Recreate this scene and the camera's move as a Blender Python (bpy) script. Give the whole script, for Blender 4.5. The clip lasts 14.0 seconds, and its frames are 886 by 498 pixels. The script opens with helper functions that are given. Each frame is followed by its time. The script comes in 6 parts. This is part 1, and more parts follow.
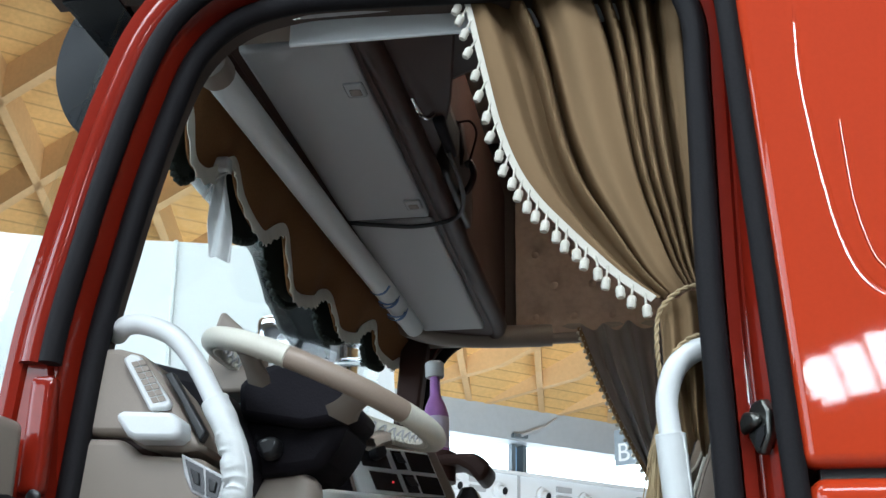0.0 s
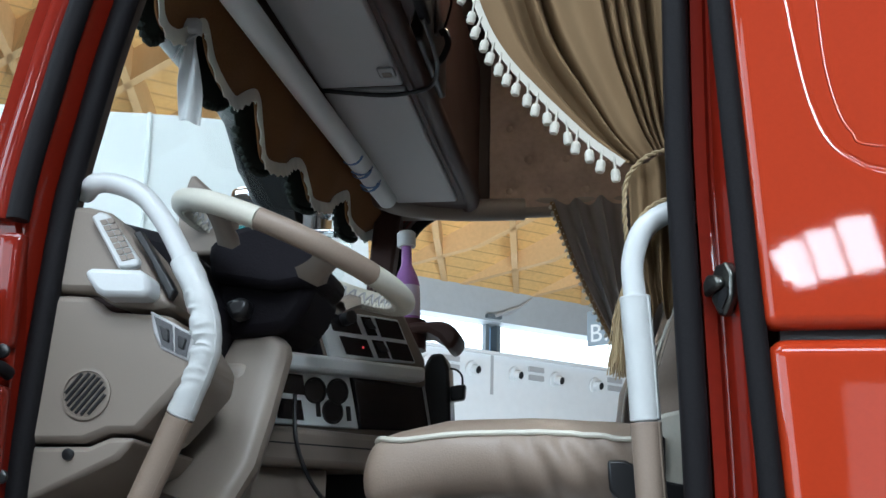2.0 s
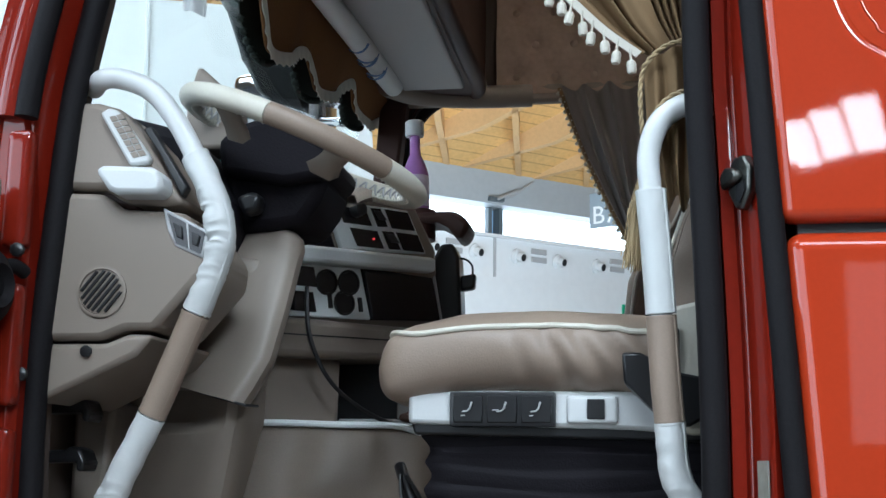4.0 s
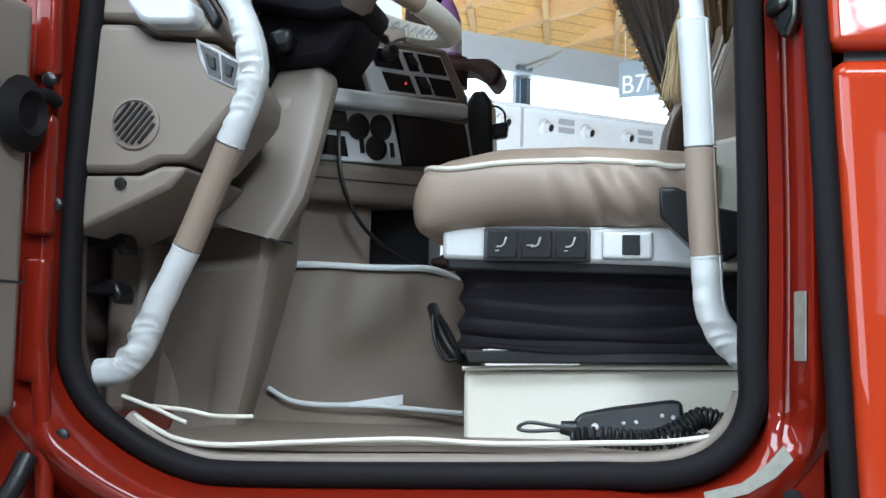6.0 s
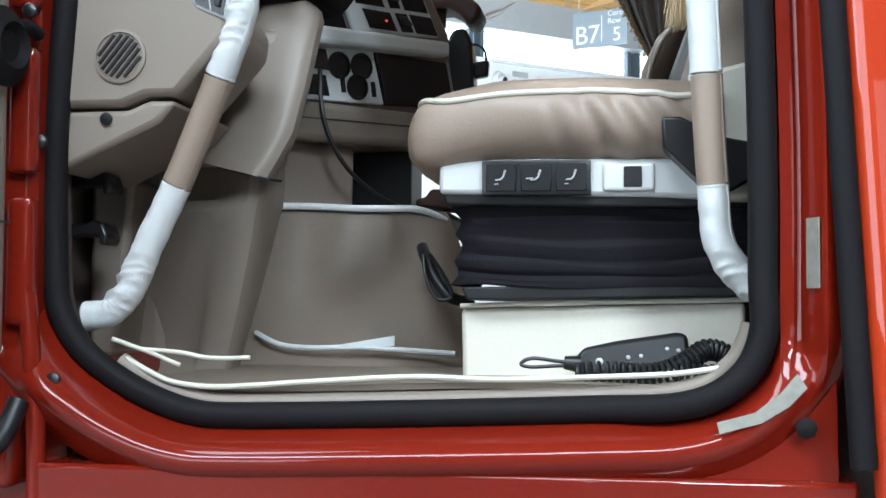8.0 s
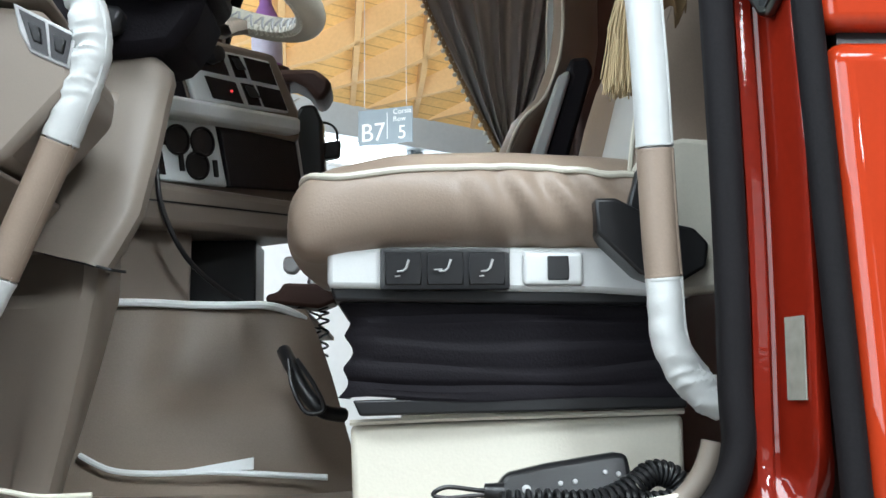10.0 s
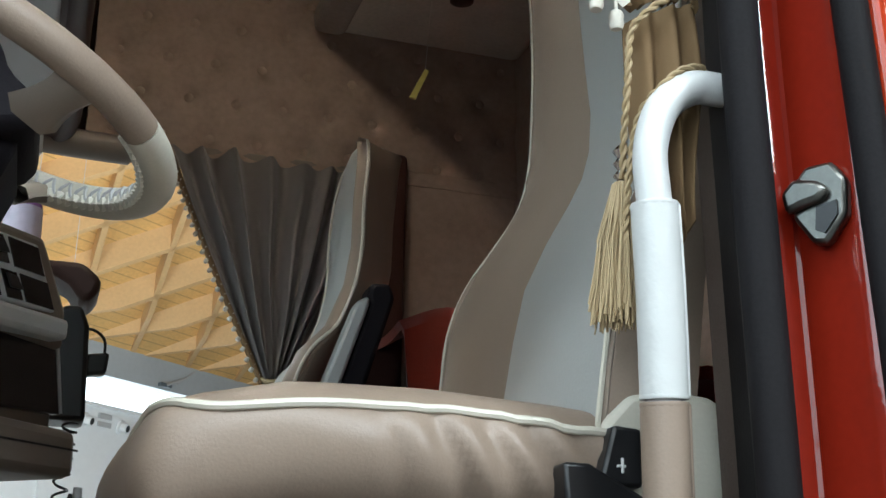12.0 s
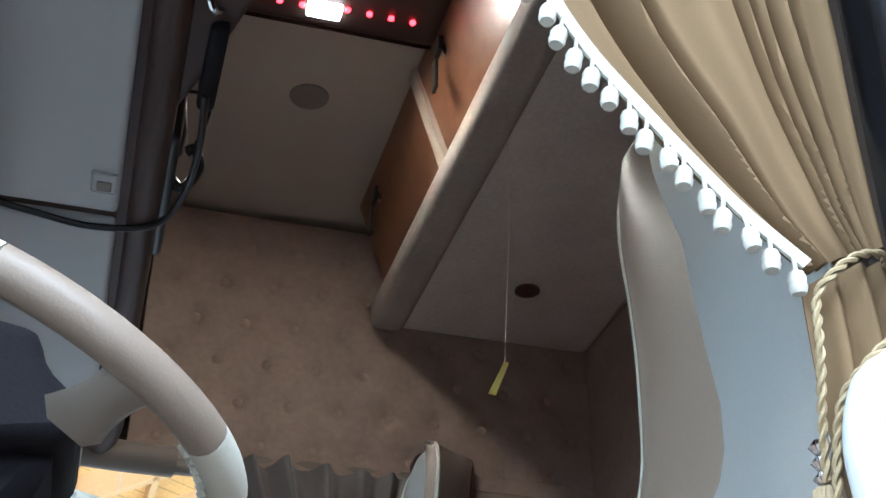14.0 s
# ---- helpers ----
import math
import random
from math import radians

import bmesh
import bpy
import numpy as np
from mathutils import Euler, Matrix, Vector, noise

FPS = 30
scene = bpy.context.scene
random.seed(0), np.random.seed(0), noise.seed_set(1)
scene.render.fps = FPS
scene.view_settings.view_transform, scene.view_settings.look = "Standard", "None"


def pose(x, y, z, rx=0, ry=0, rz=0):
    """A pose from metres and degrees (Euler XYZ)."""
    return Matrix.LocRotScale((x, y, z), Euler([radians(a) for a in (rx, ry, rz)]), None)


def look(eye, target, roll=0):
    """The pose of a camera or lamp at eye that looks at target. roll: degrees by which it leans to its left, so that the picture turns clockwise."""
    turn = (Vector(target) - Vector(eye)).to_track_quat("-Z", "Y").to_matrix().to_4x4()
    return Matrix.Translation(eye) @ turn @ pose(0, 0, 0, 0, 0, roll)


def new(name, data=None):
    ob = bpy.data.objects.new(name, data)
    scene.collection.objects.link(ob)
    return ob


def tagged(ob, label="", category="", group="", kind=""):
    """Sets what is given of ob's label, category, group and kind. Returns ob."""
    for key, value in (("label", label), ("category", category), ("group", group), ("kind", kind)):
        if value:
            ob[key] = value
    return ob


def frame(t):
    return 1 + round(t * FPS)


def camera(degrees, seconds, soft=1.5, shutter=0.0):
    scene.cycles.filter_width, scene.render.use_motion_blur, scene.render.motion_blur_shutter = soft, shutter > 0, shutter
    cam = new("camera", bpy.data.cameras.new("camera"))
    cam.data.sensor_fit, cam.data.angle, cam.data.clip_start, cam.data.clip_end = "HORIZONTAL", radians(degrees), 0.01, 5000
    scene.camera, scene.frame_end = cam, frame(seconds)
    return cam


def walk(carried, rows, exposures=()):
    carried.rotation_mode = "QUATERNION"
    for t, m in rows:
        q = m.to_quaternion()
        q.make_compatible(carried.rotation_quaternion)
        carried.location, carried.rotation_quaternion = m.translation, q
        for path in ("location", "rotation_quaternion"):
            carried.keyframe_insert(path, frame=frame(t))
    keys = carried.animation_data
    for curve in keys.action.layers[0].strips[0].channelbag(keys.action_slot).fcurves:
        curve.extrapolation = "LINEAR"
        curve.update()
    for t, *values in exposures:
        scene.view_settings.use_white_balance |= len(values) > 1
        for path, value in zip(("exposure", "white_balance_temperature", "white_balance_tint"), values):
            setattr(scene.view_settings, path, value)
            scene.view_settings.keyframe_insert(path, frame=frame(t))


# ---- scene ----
cam = camera(39.12, 14.0)
PATH = [
    (0, (0.3899, -1.6182, 1.6295), (0.0499, 0.2127, 2.3591), 0.88),
    (0.5, (0.3935, -1.6175, 1.6193), (0.0555, 0.2280, 2.3120), 1.05),
    (1, (0.3954, -1.6221, 1.6102), (0.0608, 0.2383, 2.2636), 1.16),
    (1.5, (0.3933, -1.6168, 1.5996), (0.0595, 0.2668, 2.1833), 1.23),
    (2, (0.4002, -1.6087, 1.6029), (0.0895, 0.2887, 2.1536), 1.31),
    (2.5, (0.3992, -1.6061, 1.6186), (0.0741, 0.3058, 2.1076), 0.45),
    (3, (0.3926, -1.6118, 1.6293), (0.0846, 0.3130, 2.0767), 0.56),
    (5.5, (0.3722, -1.5914, 1.5845), (0.0234, 0.3662, 1.7994), 1.37),
    (6, (0.3669, -1.5875, 1.5697), (0.0076, 0.3731, 1.7333), 1.30),
    (6.5, (0.3599, -1.5809, 1.5569), (-0.0128, 0.3803, 1.6789), 0.92),
    (7, (0.3549, -1.5713, 1.5437), (0.0036, 0.3961, 1.6200), 1.05),
    (9.5, (0.1611, -1.4037, 1.5430), (0.0952, 0.5862, 1.7325), -1.03),
    (10, (0.1248, -1.2723, 1.5671), (0.1923, 0.7113, 1.8136), -0.45),
    (10.5, (0.0737, -1.1583, 1.5809), (0.2752, 0.8065, 1.8953), -0.35),
    (11, (-0.0250, -1.0222, 1.6165), (0.3722, 0.8985, 2.0080), -1.04),
    (11.5, (-0.0861, -0.9338, 1.6338), (0.4716, 0.9148, 2.1550), -0.28),
    (12, (-0.0851, -0.8474, 1.6428), (0.4983, 0.9634, 2.2597), 1.06),
    (12.5, (-0.0651, -0.7601, 1.6627), (0.3962, 1.0465, 2.3862), 0.91),
    (13, (-0.0811, -0.6855, 1.6948), (0.4424, 1.0537, 2.5321), 1.34),
    (13.5, (-0.0975, -0.6277, 1.7141), (0.3288, 1.0929, 2.6402), 0.09),
    (14, (-0.0953, -0.6191, 1.7329), (0.3729, 1.0167, 2.7842), 0.19),
]
walk(cam, [(t, look(eye, target, roll)) for t, eye, target, roll in PATH], exposures=[(0, 0.0, 5550, 3), (1.5, -0.19, 5450, 3), (3, -0.17, 5350, 3), (5.5, 0.10, 5380, 3), (7, 0.42, 5400, 3), (9.5, 0.40, 5650, 3), (11, 0.28, 5900, 2), (12, 0.14, 5750, 1), (12.5, 0.23, 5550, 1), (13, 0.42, 5350, 1), (13.5, 0.70, 4950, 1), (14, 0.90, 5000, 1)])

# ---- light ----
world = bpy.data.worlds.new("hall_sky")
scene.world = world
world.use_nodes = True
wn = world.node_tree
sky = wn.nodes.new("ShaderNodeTexSky")
sky.sky_type, sky.sun_disc = "NISHITA", False
sky.sun_elevation, sky.sun_rotation = radians(50), radians(200)
wn.nodes["Background"].inputs[1].default_value = 0.1
wn.links.new(sky.outputs[0], wn.nodes["Background"].inputs[0])


def area(name, eye, target, sx, sy, watts, color=(1, 1, 1)):
    d = bpy.data.lights.new(name, "AREA")
    d.shape, d.size, d.size_y, d.energy, d.color = "RECTANGLE", sx, sy, watts, color
    ob = new(name, d)
    ob.matrix_world = look(eye, target)
    return ob


# added area lamps without visible fixtures, standing in for the hall's daylight
area("overhead_fill_near", (-0.6, -7.6, 10.4), (0.0, 0.4, 1.8), 9, 3, 1150, (1.0, 0.995, 0.985))
area("side_fill", (-6.6, -9.6, 3.4), (0.2, 0.6, 1.9), 8, 5, 490, (1.0, 0.995, 0.985))
area("console_fill", (5.2, -9.5, 7.4), (0.0, 0.7, 1.95), 2.5, 2.2, 760, (1.0, 0.995, 0.985))
area("seat_fill", (-7.0, -2.8, 4.2), (0.45, 0.6, 2.3), 4, 3, 230, (0.86, 0.95, 1.0))
area("overhead_fill_far", (0.5, 9.0, 10.0), (0.3, 3.5, 0.0), 12, 6, 1600, (0.94, 0.98, 1.0))
# fill lamps added only to brighten the trailer, the far wall and the vault
area("trailer_fill", (-5.0, -1.0, 9.0), (-3.2, 4.4, 3.0), 5, 4, 450, (1.0, 1.0, 0.97))
area("wall_fill", (-2.0, 22.0, 3.0), (-8.0, 36.0, 6.5), 16, 3, 1500, (0.96, 0.985, 1.0))
area("vault_fill", (2.0, 18.0, 4.0), (-2.0, 26.0, 16.0), 18, 8, 1700, (1.0, 0.97, 0.92))


# ---- materials ----
def material(name, color, rough=0.5, metal=0.0, grain=60.0, vary=0.12, bump=0.15, coat=0.0, stain=3.0, dist=0.002, spec=0.5, sheen=0.0):
    """A procedural surface: fine grain and broad staining on one base colour, with a light relief."""
    m = bpy.data.materials.new(name)
    m.use_nodes = True
    nt = m.node_tree
    b = nt.nodes["Principled BSDF"]
    b.inputs["Metallic"].default_value = metal
    b.inputs["Coat Weight"].default_value = coat
    b.inputs["Coat Roughness"].default_value = 0.02
    b.inputs["Specular IOR Level"].default_value = spec
    b.inputs["Sheen Weight"].default_value = sheen
    tc = nt.nodes.new("ShaderNodeTexCoord")
    fine, broad = nt.nodes.new("ShaderNodeTexNoise"), nt.nodes.new("ShaderNodeTexNoise")
    fine.inputs["Scale"].default_value, fine.inputs["Detail"].default_value = grain, 4
    broad.inputs["Scale"].default_value, broad.inputs["Detail"].default_value = stain, 5
    for n in (fine, broad):
        nt.links.new(tc.outputs["Object"], n.inputs["Vector"])
    add = nt.nodes.new("ShaderNodeMath")
    add.operation = "ADD"
    nt.links.new(fine.outputs[0], add.inputs[0])
    nt.links.new(broad.outputs[0], add.inputs[1])
    ramp = nt.nodes.new("ShaderNodeMapRange")
    ramp.inputs[1].default_value, ramp.inputs[2].default_value = 0.6, 1.4
    ramp.inputs[3].default_value, ramp.inputs[4].default_value = 1 - vary, 1 + vary
    nt.links.new(add.outputs[0], ramp.inputs[0])
    mul = nt.nodes.new("ShaderNodeVectorMath")
    mul.operation = "SCALE"
    mul.inputs[0].default_value = color
    nt.links.new(ramp.outputs[0], mul.inputs["Scale"])
    nt.links.new(mul.outputs[0], b.inputs["Base Color"])
    rr = nt.nodes.new("ShaderNodeMapRange")
    rr.inputs[1].default_value, rr.inputs[2].default_value = 0.3, 0.7
    rr.inputs[3].default_value, rr.inputs[4].default_value = max(rough - 0.07, 0.02), min(rough + 0.07, 1)
    nt.links.new(broad.outputs[0], rr.inputs[0])
    nt.links.new(rr.outputs[0], b.inputs["Roughness"])
    if bump:
        bp = nt.nodes.new("ShaderNodeBump")
        bp.inputs["Strength"].default_value, bp.inputs["Distance"].default_value = bump, dist
        nt.links.new(fine.outputs[0], bp.inputs["Height"])
        nt.links.new(bp.outputs[0], b.inputs["Normal"])
        if coat:
            nt.links.new(bp.outputs[0], b.inputs["Coat Normal"])
    return m


def glow(name, color, strength):
    m = bpy.data.materials.new(name)
    m.use_nodes = True
    b = m.node_tree.nodes["Principled BSDF"]
    b.inputs["Base Color"].default_value = (*color, 1)
    b.inputs["Emission Color"].default_value = (*color, 1)
    b.inputs["Emission Strength"].default_value = strength
    return m


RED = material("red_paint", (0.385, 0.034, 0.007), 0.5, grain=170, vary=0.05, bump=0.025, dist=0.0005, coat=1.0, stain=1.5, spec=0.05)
# the same red paint, with the shade on jamb and sill put into its colour
RED_SHADED = material("red_paint_shaded", (0.175, 0.011, 0.004), 0.4, grain=120, vary=0.10, bump=0.10, dist=0.001, coat=0.8, stain=5, spec=0.05)
RUBBER = material("black_rubber", (0.010, 0.009, 0.010), 0.65, grain=300, vary=0.3, bump=0.15, stain=8, spec=0.12)
TAUPE = material("taupe_plastic", (0.225, 0.187, 0.153), 0.5, grain=700, vary=0.07, bump=0.25, dist=0.0006)
TAUPE_LEATHER = material("taupe_leather", (0.265, 0.203, 0.156), 0.45, grain=350, vary=0.08, bump=0.3, dist=0.001)
FLOOR_VINYL = material("taupe_floor_vinyl", (0.185, 0.148, 0.114), 0.62, grain=400, vary=0.12, bump=0.3, dist=0.001, stain=5)
CREAM = material("cream_vinyl", (0.62, 0.59, 0.50), 0.45, grain=260, vary=0.05, bump=0.25, dist=0.001)
WHITE = material("white_plastic", (0.58, 0.59, 0.585), 0.38, grain=500, vary=0.04, bump=0.06)
WHITE_VINYL = material("wrinkled_white_vinyl", (0.56, 0.57, 0.56), 0.4, grain=35, vary=0.05, bump=0.35, dist=0.006)
BLACK = material("black_plastic", (0.010, 0.010, 0.011), 0.35, grain=500, vary=0.2, bump=0.08)
BLACK_CLOTH = material("black_cloth", (0.0075, 0.0062, 0.0085), 0.7, grain=300, vary=0.3, bump=0.3, spec=0.15)
GREY_PANEL = material("grey_locker_plastic", (0.42, 0.42, 0.42), 0.42, grain=600, vary=0.05, bump=0.12)
BROWN_TRIM = material("brown_trim_plastic", (0.058, 0.032, 0.026), 0.45, grain=400, vary=0.15, bump=0.15, spec=0.2)
BROWN_FELT = material("brown_velvet", (0.20, 0.100, 0.042), 0.9, grain=260, vary=0.2, bump=0.4, spec=0.1)
CURTAIN = material("tan_curtain_cloth", (0.185, 0.122, 0.064), 0.85, grain=900, vary=0.10, bump=0.3, dist=0.0006, spec=0.1)
CURTAIN_DARK = material("grey_curtain_lining", (0.160, 0.139, 0.130), 0.8, grain=900, vary=0.12, bump=0.3, dist=0.0006, sheen=0.2)
# dark green colour for the pelmet's mirror image in the windscreen
PELMET_MIRROR = material("dark_pelmet_reflection", (0.035, 0.042, 0.036), 0.85, grain=300, vary=0.2, bump=0.3, spec=0.1)
LACE = material("white_lace", (0.53, 0.50, 0.43), 0.8, grain=600, vary=0.08, bump=0.5, dist=0.001)
ROPE = material("gold_rope", (0.36, 0.27, 0.145), 0.6, grain=700, vary=0.2, bump=0.4, dist=0.001)
CHROME = material("chrome", (0.75, 0.75, 0.77), 0.12, metal=1.0, grain=300, vary=0.1, bump=0.02)
BEAM = material("larch_beam", (0.60, 0.38, 0.17), 0.55, grain=10, vary=0.1, bump=0.08, stain=0.6)
HALL_WHITE = material("hall_wall_paint", (0.75, 0.76, 0.76), 0.6, grain=4, vary=0.04, bump=0.03, stain=0.2)
HALL_GREY = material("hall_grey_steel_paint", (0.40, 0.42, 0.43), 0.5, grain=6, vary=0.06, bump=0.03, stain=0.3)
CONCRETE = material("hall_floor_concrete", (0.14, 0.137, 0.13), 0.45, grain=20, vary=0.1, bump=0.08, stain=0.5)
DARK_LINING = material("dark_brown_lining", (0.075, 0.055, 0.045), 0.8, grain=400, vary=0.15, bump=0.3)
HEADLINER = material("beige_headliner", (0.52, 0.44, 0.35), 0.85, grain=500, vary=0.06, bump=0.3)
QUILT = material("brown_quilted_lining", (0.345, 0.25, 0.195), 0.75, grain=60, vary=0.16, bump=0.3, stain=11)
def sheer(m, amount):
    """Lets light shine through thin cloth."""
    nt = m.node_tree
    out = [n for n in nt.nodes if n.type == "OUTPUT_MATERIAL"][0]
    mix, tr = nt.nodes.new("ShaderNodeMixShader"), nt.nodes.new("ShaderNodeBsdfTranslucent")
    tr.inputs[0].default_value = (0.8, 0.8, 0.78, 1)
    mix.inputs[0].default_value = amount
    nt.links.new(nt.nodes["Principled BSDF"].outputs[0], mix.inputs[1])
    nt.links.new(tr.outputs[0], mix.inputs[2])
    nt.links.new(mix.outputs[0], out.inputs[0])
    return m


SHEER_LACE = sheer(material("sheer_white_lace", (0.78, 0.75, 0.66), 0.8, grain=300, vary=0.1, bump=0.5, dist=0.001), 0.3)
WINDOW_GLOW = glow("bright_daylight_pane", (0.93, 0.97, 1.0), 3.4)


# ---- mesh helpers ----
def part(name, bm, mat, parent=None, label="", smooth=True, bevel=0.0):
    """Links a bmesh as one mesh object under a thing or a part."""
    bmesh.ops.recalc_face_normals(bm, faces=bm.faces[:])
    me = bpy.data.meshes.new(name)
    bm.to_mesh(me)
    bm.free()
    me.materials.append(mat)
    ob = new(name, me)
    if smooth:
        me.shade_smooth()
        me.set_sharp_from_angle(angle=radians(38))
    if bevel:
        mod = ob.modifiers.new("edge", "BEVEL")
        mod.width, mod.segments, mod.limit_method = bevel, 2, "ANGLE"
        mod.harden_normals = False
    if parent:
        ob.parent = parent
    if label:
        tagged(ob, label)
    return ob


def flat_faces(ob):
    """Applies the modifiers and keeps the large faces truly flat beside their rounded edges."""
    me = bpy.data.meshes.new_from_object(ob.evaluated_get(bpy.context.evaluated_depsgraph_get()))
    ob.modifiers.clear()
    ob.data = me
    me.shade_smooth()
    bm = bmesh.new()
    bm.from_mesh(me)
    for e in bm.edges:
        sizes = [f.calc_area() > 0.02 for f in e.link_faces]
        e.smooth = not any(sizes) and e.calc_face_angle(0) < radians(50)
    bm.to_mesh(me)
    bm.free()


def thing(name, label, category, group="", kind="", at=(0, 0, 0)):
    ob = new(name)
    ob.empty_display_size = 0.1
    ob.location = at
    return tagged(ob, label, category, group, kind)


def box(x0, x1, y0, y1, z0, z1, bm=None):
    bm = bm or bmesh.new()
    v = [bm.verts.new((x, y, z)) for x in (x0, x1) for y in (y0, y1) for z in (z0, z1)]
    for f in ((0, 1, 3, 2), (4, 6, 7, 5), (0, 4, 5, 1), (2, 3, 7, 6), (0, 2, 6, 4), (1, 5, 7, 3)):
        bm.faces.new([v[i] for i in f])
    return bm


def prism(pts, way, bm=None):
    """A solid from a flat outline of 3D points, pushed along way."""
    bm = bm or bmesh.new()
    a = [bm.verts.new(p) for p in pts]
    b = [bm.verts.new(Vector(p) + Vector(way)) for p in pts]
    bm.faces.new(a[::-1])
    bm.faces.new(b)
    for i in range(len(a)):
        j = (i + 1) % len(a)
        bm.faces.new((a[i], a[j], b[j], b[i]))
    return bm


def smooth_line(pts, per=8, closed=False):
    """Catmull-Rom points through pts."""
    p = [Vector(q) for q in pts]
    n = len(p)
    out = []
    for i in range(n if closed else n - 1):
        if closed:
            a, b, c, d = p[i - 1], p[i], p[(i + 1) % n], p[(i + 2) % n]
        else:
            a, b, c, d = p[max(i - 1, 0)], p[i], p[i + 1], p[min(i + 2, n - 1)]
        for k in range(per):
            t = k / per
            out.append(0.5 * ((2 * b) + (c - a) * t + (2 * a - 5 * b + 4 * c - d) * t * t + (3 * b - a - 3 * c + d) * t ** 3))
    if not closed:
        out.append(p[-1])
    return out


def tube(pts, r, sides=12, bm=None, closed=False, squash=1.0, up=(0, 0, 1), cap=True):
    """A tube along pts; r is a number or a function of the share of the way."""
    bm = bm or bmesh.new()
    p = [Vector(q) for q in pts]
    n = len(p)
    rings = []
    side = None
    for i in range(n):
        t = (p[(i + 1) % n] - p[i - 1]) if closed else (p[min(i + 1, n - 1)] - p[max(i - 1, 0)])
        t.normalize()
        if side is None:
            ref = Vector(up) if abs(t.dot(Vector(up))) < 0.95 else Vector((0, 1, 0))
            side = t.cross(ref).normalized()
        side = (side - t * side.dot(t)).normalized()
        top = side.cross(t)
        rad = r(i / max(n - 1, 1)) if callable(r) else r
        rings.append([bm.verts.new(p[i] + (side * math.cos(a) + top * math.sin(a) * squash) * rad) for a in (2 * math.pi * k / sides for k in range(sides))])
    for i in range(n if closed else n - 1):
        a, b = rings[i], rings[(i + 1) % n]
        for k in range(sides):
            bm.faces.new((a[k], a[(k + 1) % sides], b[(k + 1) % sides], b[k]))
    if cap and not closed:
        bm.faces.new(rings[0][::-1])
        bm.faces.new(rings[-1])
    return bm


def lathe(profile, axis_at, axis=(0, 0, 1), sides=20, bm=None):
    """Turns (radius, height) pairs round an axis."""
    bm = bm or bmesh.new()
    q = Vector((0, 0, 1)).rotation_difference(Vector(axis))
    rings = []
    for r, h in profile:
        rings.append([bm.verts.new(Vector(axis_at) + q @ Vector((r * math.cos(a), r * math.sin(a), h))) for a in (2 * math.pi * k / sides for k in range(sides))])
    for a, b in zip(rings, rings[1:]):
        for k in range(sides):
            bm.faces.new((a[k], a[(k + 1) % sides], b[(k + 1) % sides], b[k]))
    bm.faces.new(rings[0][::-1])
    bm.faces.new(rings[-1])
    return bm


def sheet(rows, thick=0.0, bm=None):
    """A skin over rows of points; thick makes it solid."""
    bm = bm or bmesh.new()
    g = [[bm.verts.new(p) for p in row] for row in rows]
    faces = []
    for a, b in zip(g, g[1:]):
        for k in range(len(a) - 1):
            faces.append(bm.faces.new((a[k], a[k + 1], b[k + 1], b[k])))
    if thick:
        bmesh.ops.recalc_face_normals(bm, faces=bm.faces[:])
        bmesh.ops.solidify(bm, geom=bm.faces[:], thickness=thick)
    return bm


def pillow(x0, x1, y0, y1, z0, z1, r, seg=5, fat=0.0, cuts=6):
    """A soft block with round edges and slightly swollen faces."""
    bm = box(x0, x1, y0, y1, z0, z1)
    bmesh.ops.bevel(bm, geom=bm.edges[:], offset=r, segments=seg, profile=0.6, affect="EDGES")
    bmesh.ops.subdivide_edges(bm, edges=[e for e in bm.edges if e.calc_length() > r * 2], cuts=cuts, use_grid_fill=True)
    c = Vector(((x0 + x1) / 2, (y0 + y1) / 2, (z0 + z1) / 2))
    h = Vector(((x1 - x0) / 2, (y1 - y0) / 2, (z1 - z0) / 2))
    if fat:
        for v in bm.verts:
            d = v.co - c
            u = [d[i] / h[i] for i in range(3)]
            for i in range(3):
                j, k = (i + 1) % 3, (i + 2) % 3
                v.co[i] += fat * u[i] * max(0, 1 - u[j] ** 2) * max(0, 1 - u[k] ** 2)
    return bm


# ---- the hall ----
HALL = Matrix.Rotation(radians(40), 4, "Z")


def boards(name, color):
    """Larch boards running along the hall, with dark joints."""
    m = material(name, color, 0.6, grain=9, vary=0.16, bump=0.1, stain=0.7)
    nt = m.node_tree
    b = nt.nodes["Principled BSDF"]
    old = b.inputs["Base Color"].links[0].from_socket
    tc, wave = nt.nodes.new("ShaderNodeTexCoord"), nt.nodes.new("ShaderNodeTexWave")
    wave.bands_direction, wave.wave_profile = "Y", "SAW"
    wave.inputs["Scale"].default_value, wave.inputs["Distortion"].default_value = 0.9, 0.15
    nt.links.new(tc.outputs["Object"], wave.inputs["Vector"])
    mr = nt.nodes.new("ShaderNodeMapRange")
    mr.inputs[1].default_value, mr.inputs[2].default_value = 0.0, 0.16
    mr.inputs[3].default_value, mr.inputs[4].default_value = 0.55, 1.0
    nt.links.new(wave.outputs[0], mr.inputs[0])
    sc = nt.nodes.new("ShaderNodeVectorMath")
    sc.operation = "SCALE"
    nt.links.new(old, sc.inputs[0])
    nt.links.new(mr.outputs[0], sc.inputs["Scale"])
    nt.links.new(sc.outputs[0], b.inputs["Base Color"])
    return m


BOARDS = boards("larch_ceiling_boards", (0.66, 0.40, 0.14))
VISOR_GREY = material("dark_window_mullion", (0.10, 0.12, 0.13), 0.5, grain=30, vary=0.1, bump=0.02)
SIGN_DARK = material("grey_sign_board", (0.20, 0.235, 0.26), 0.4, grain=80, vary=0.1, bump=0.02)
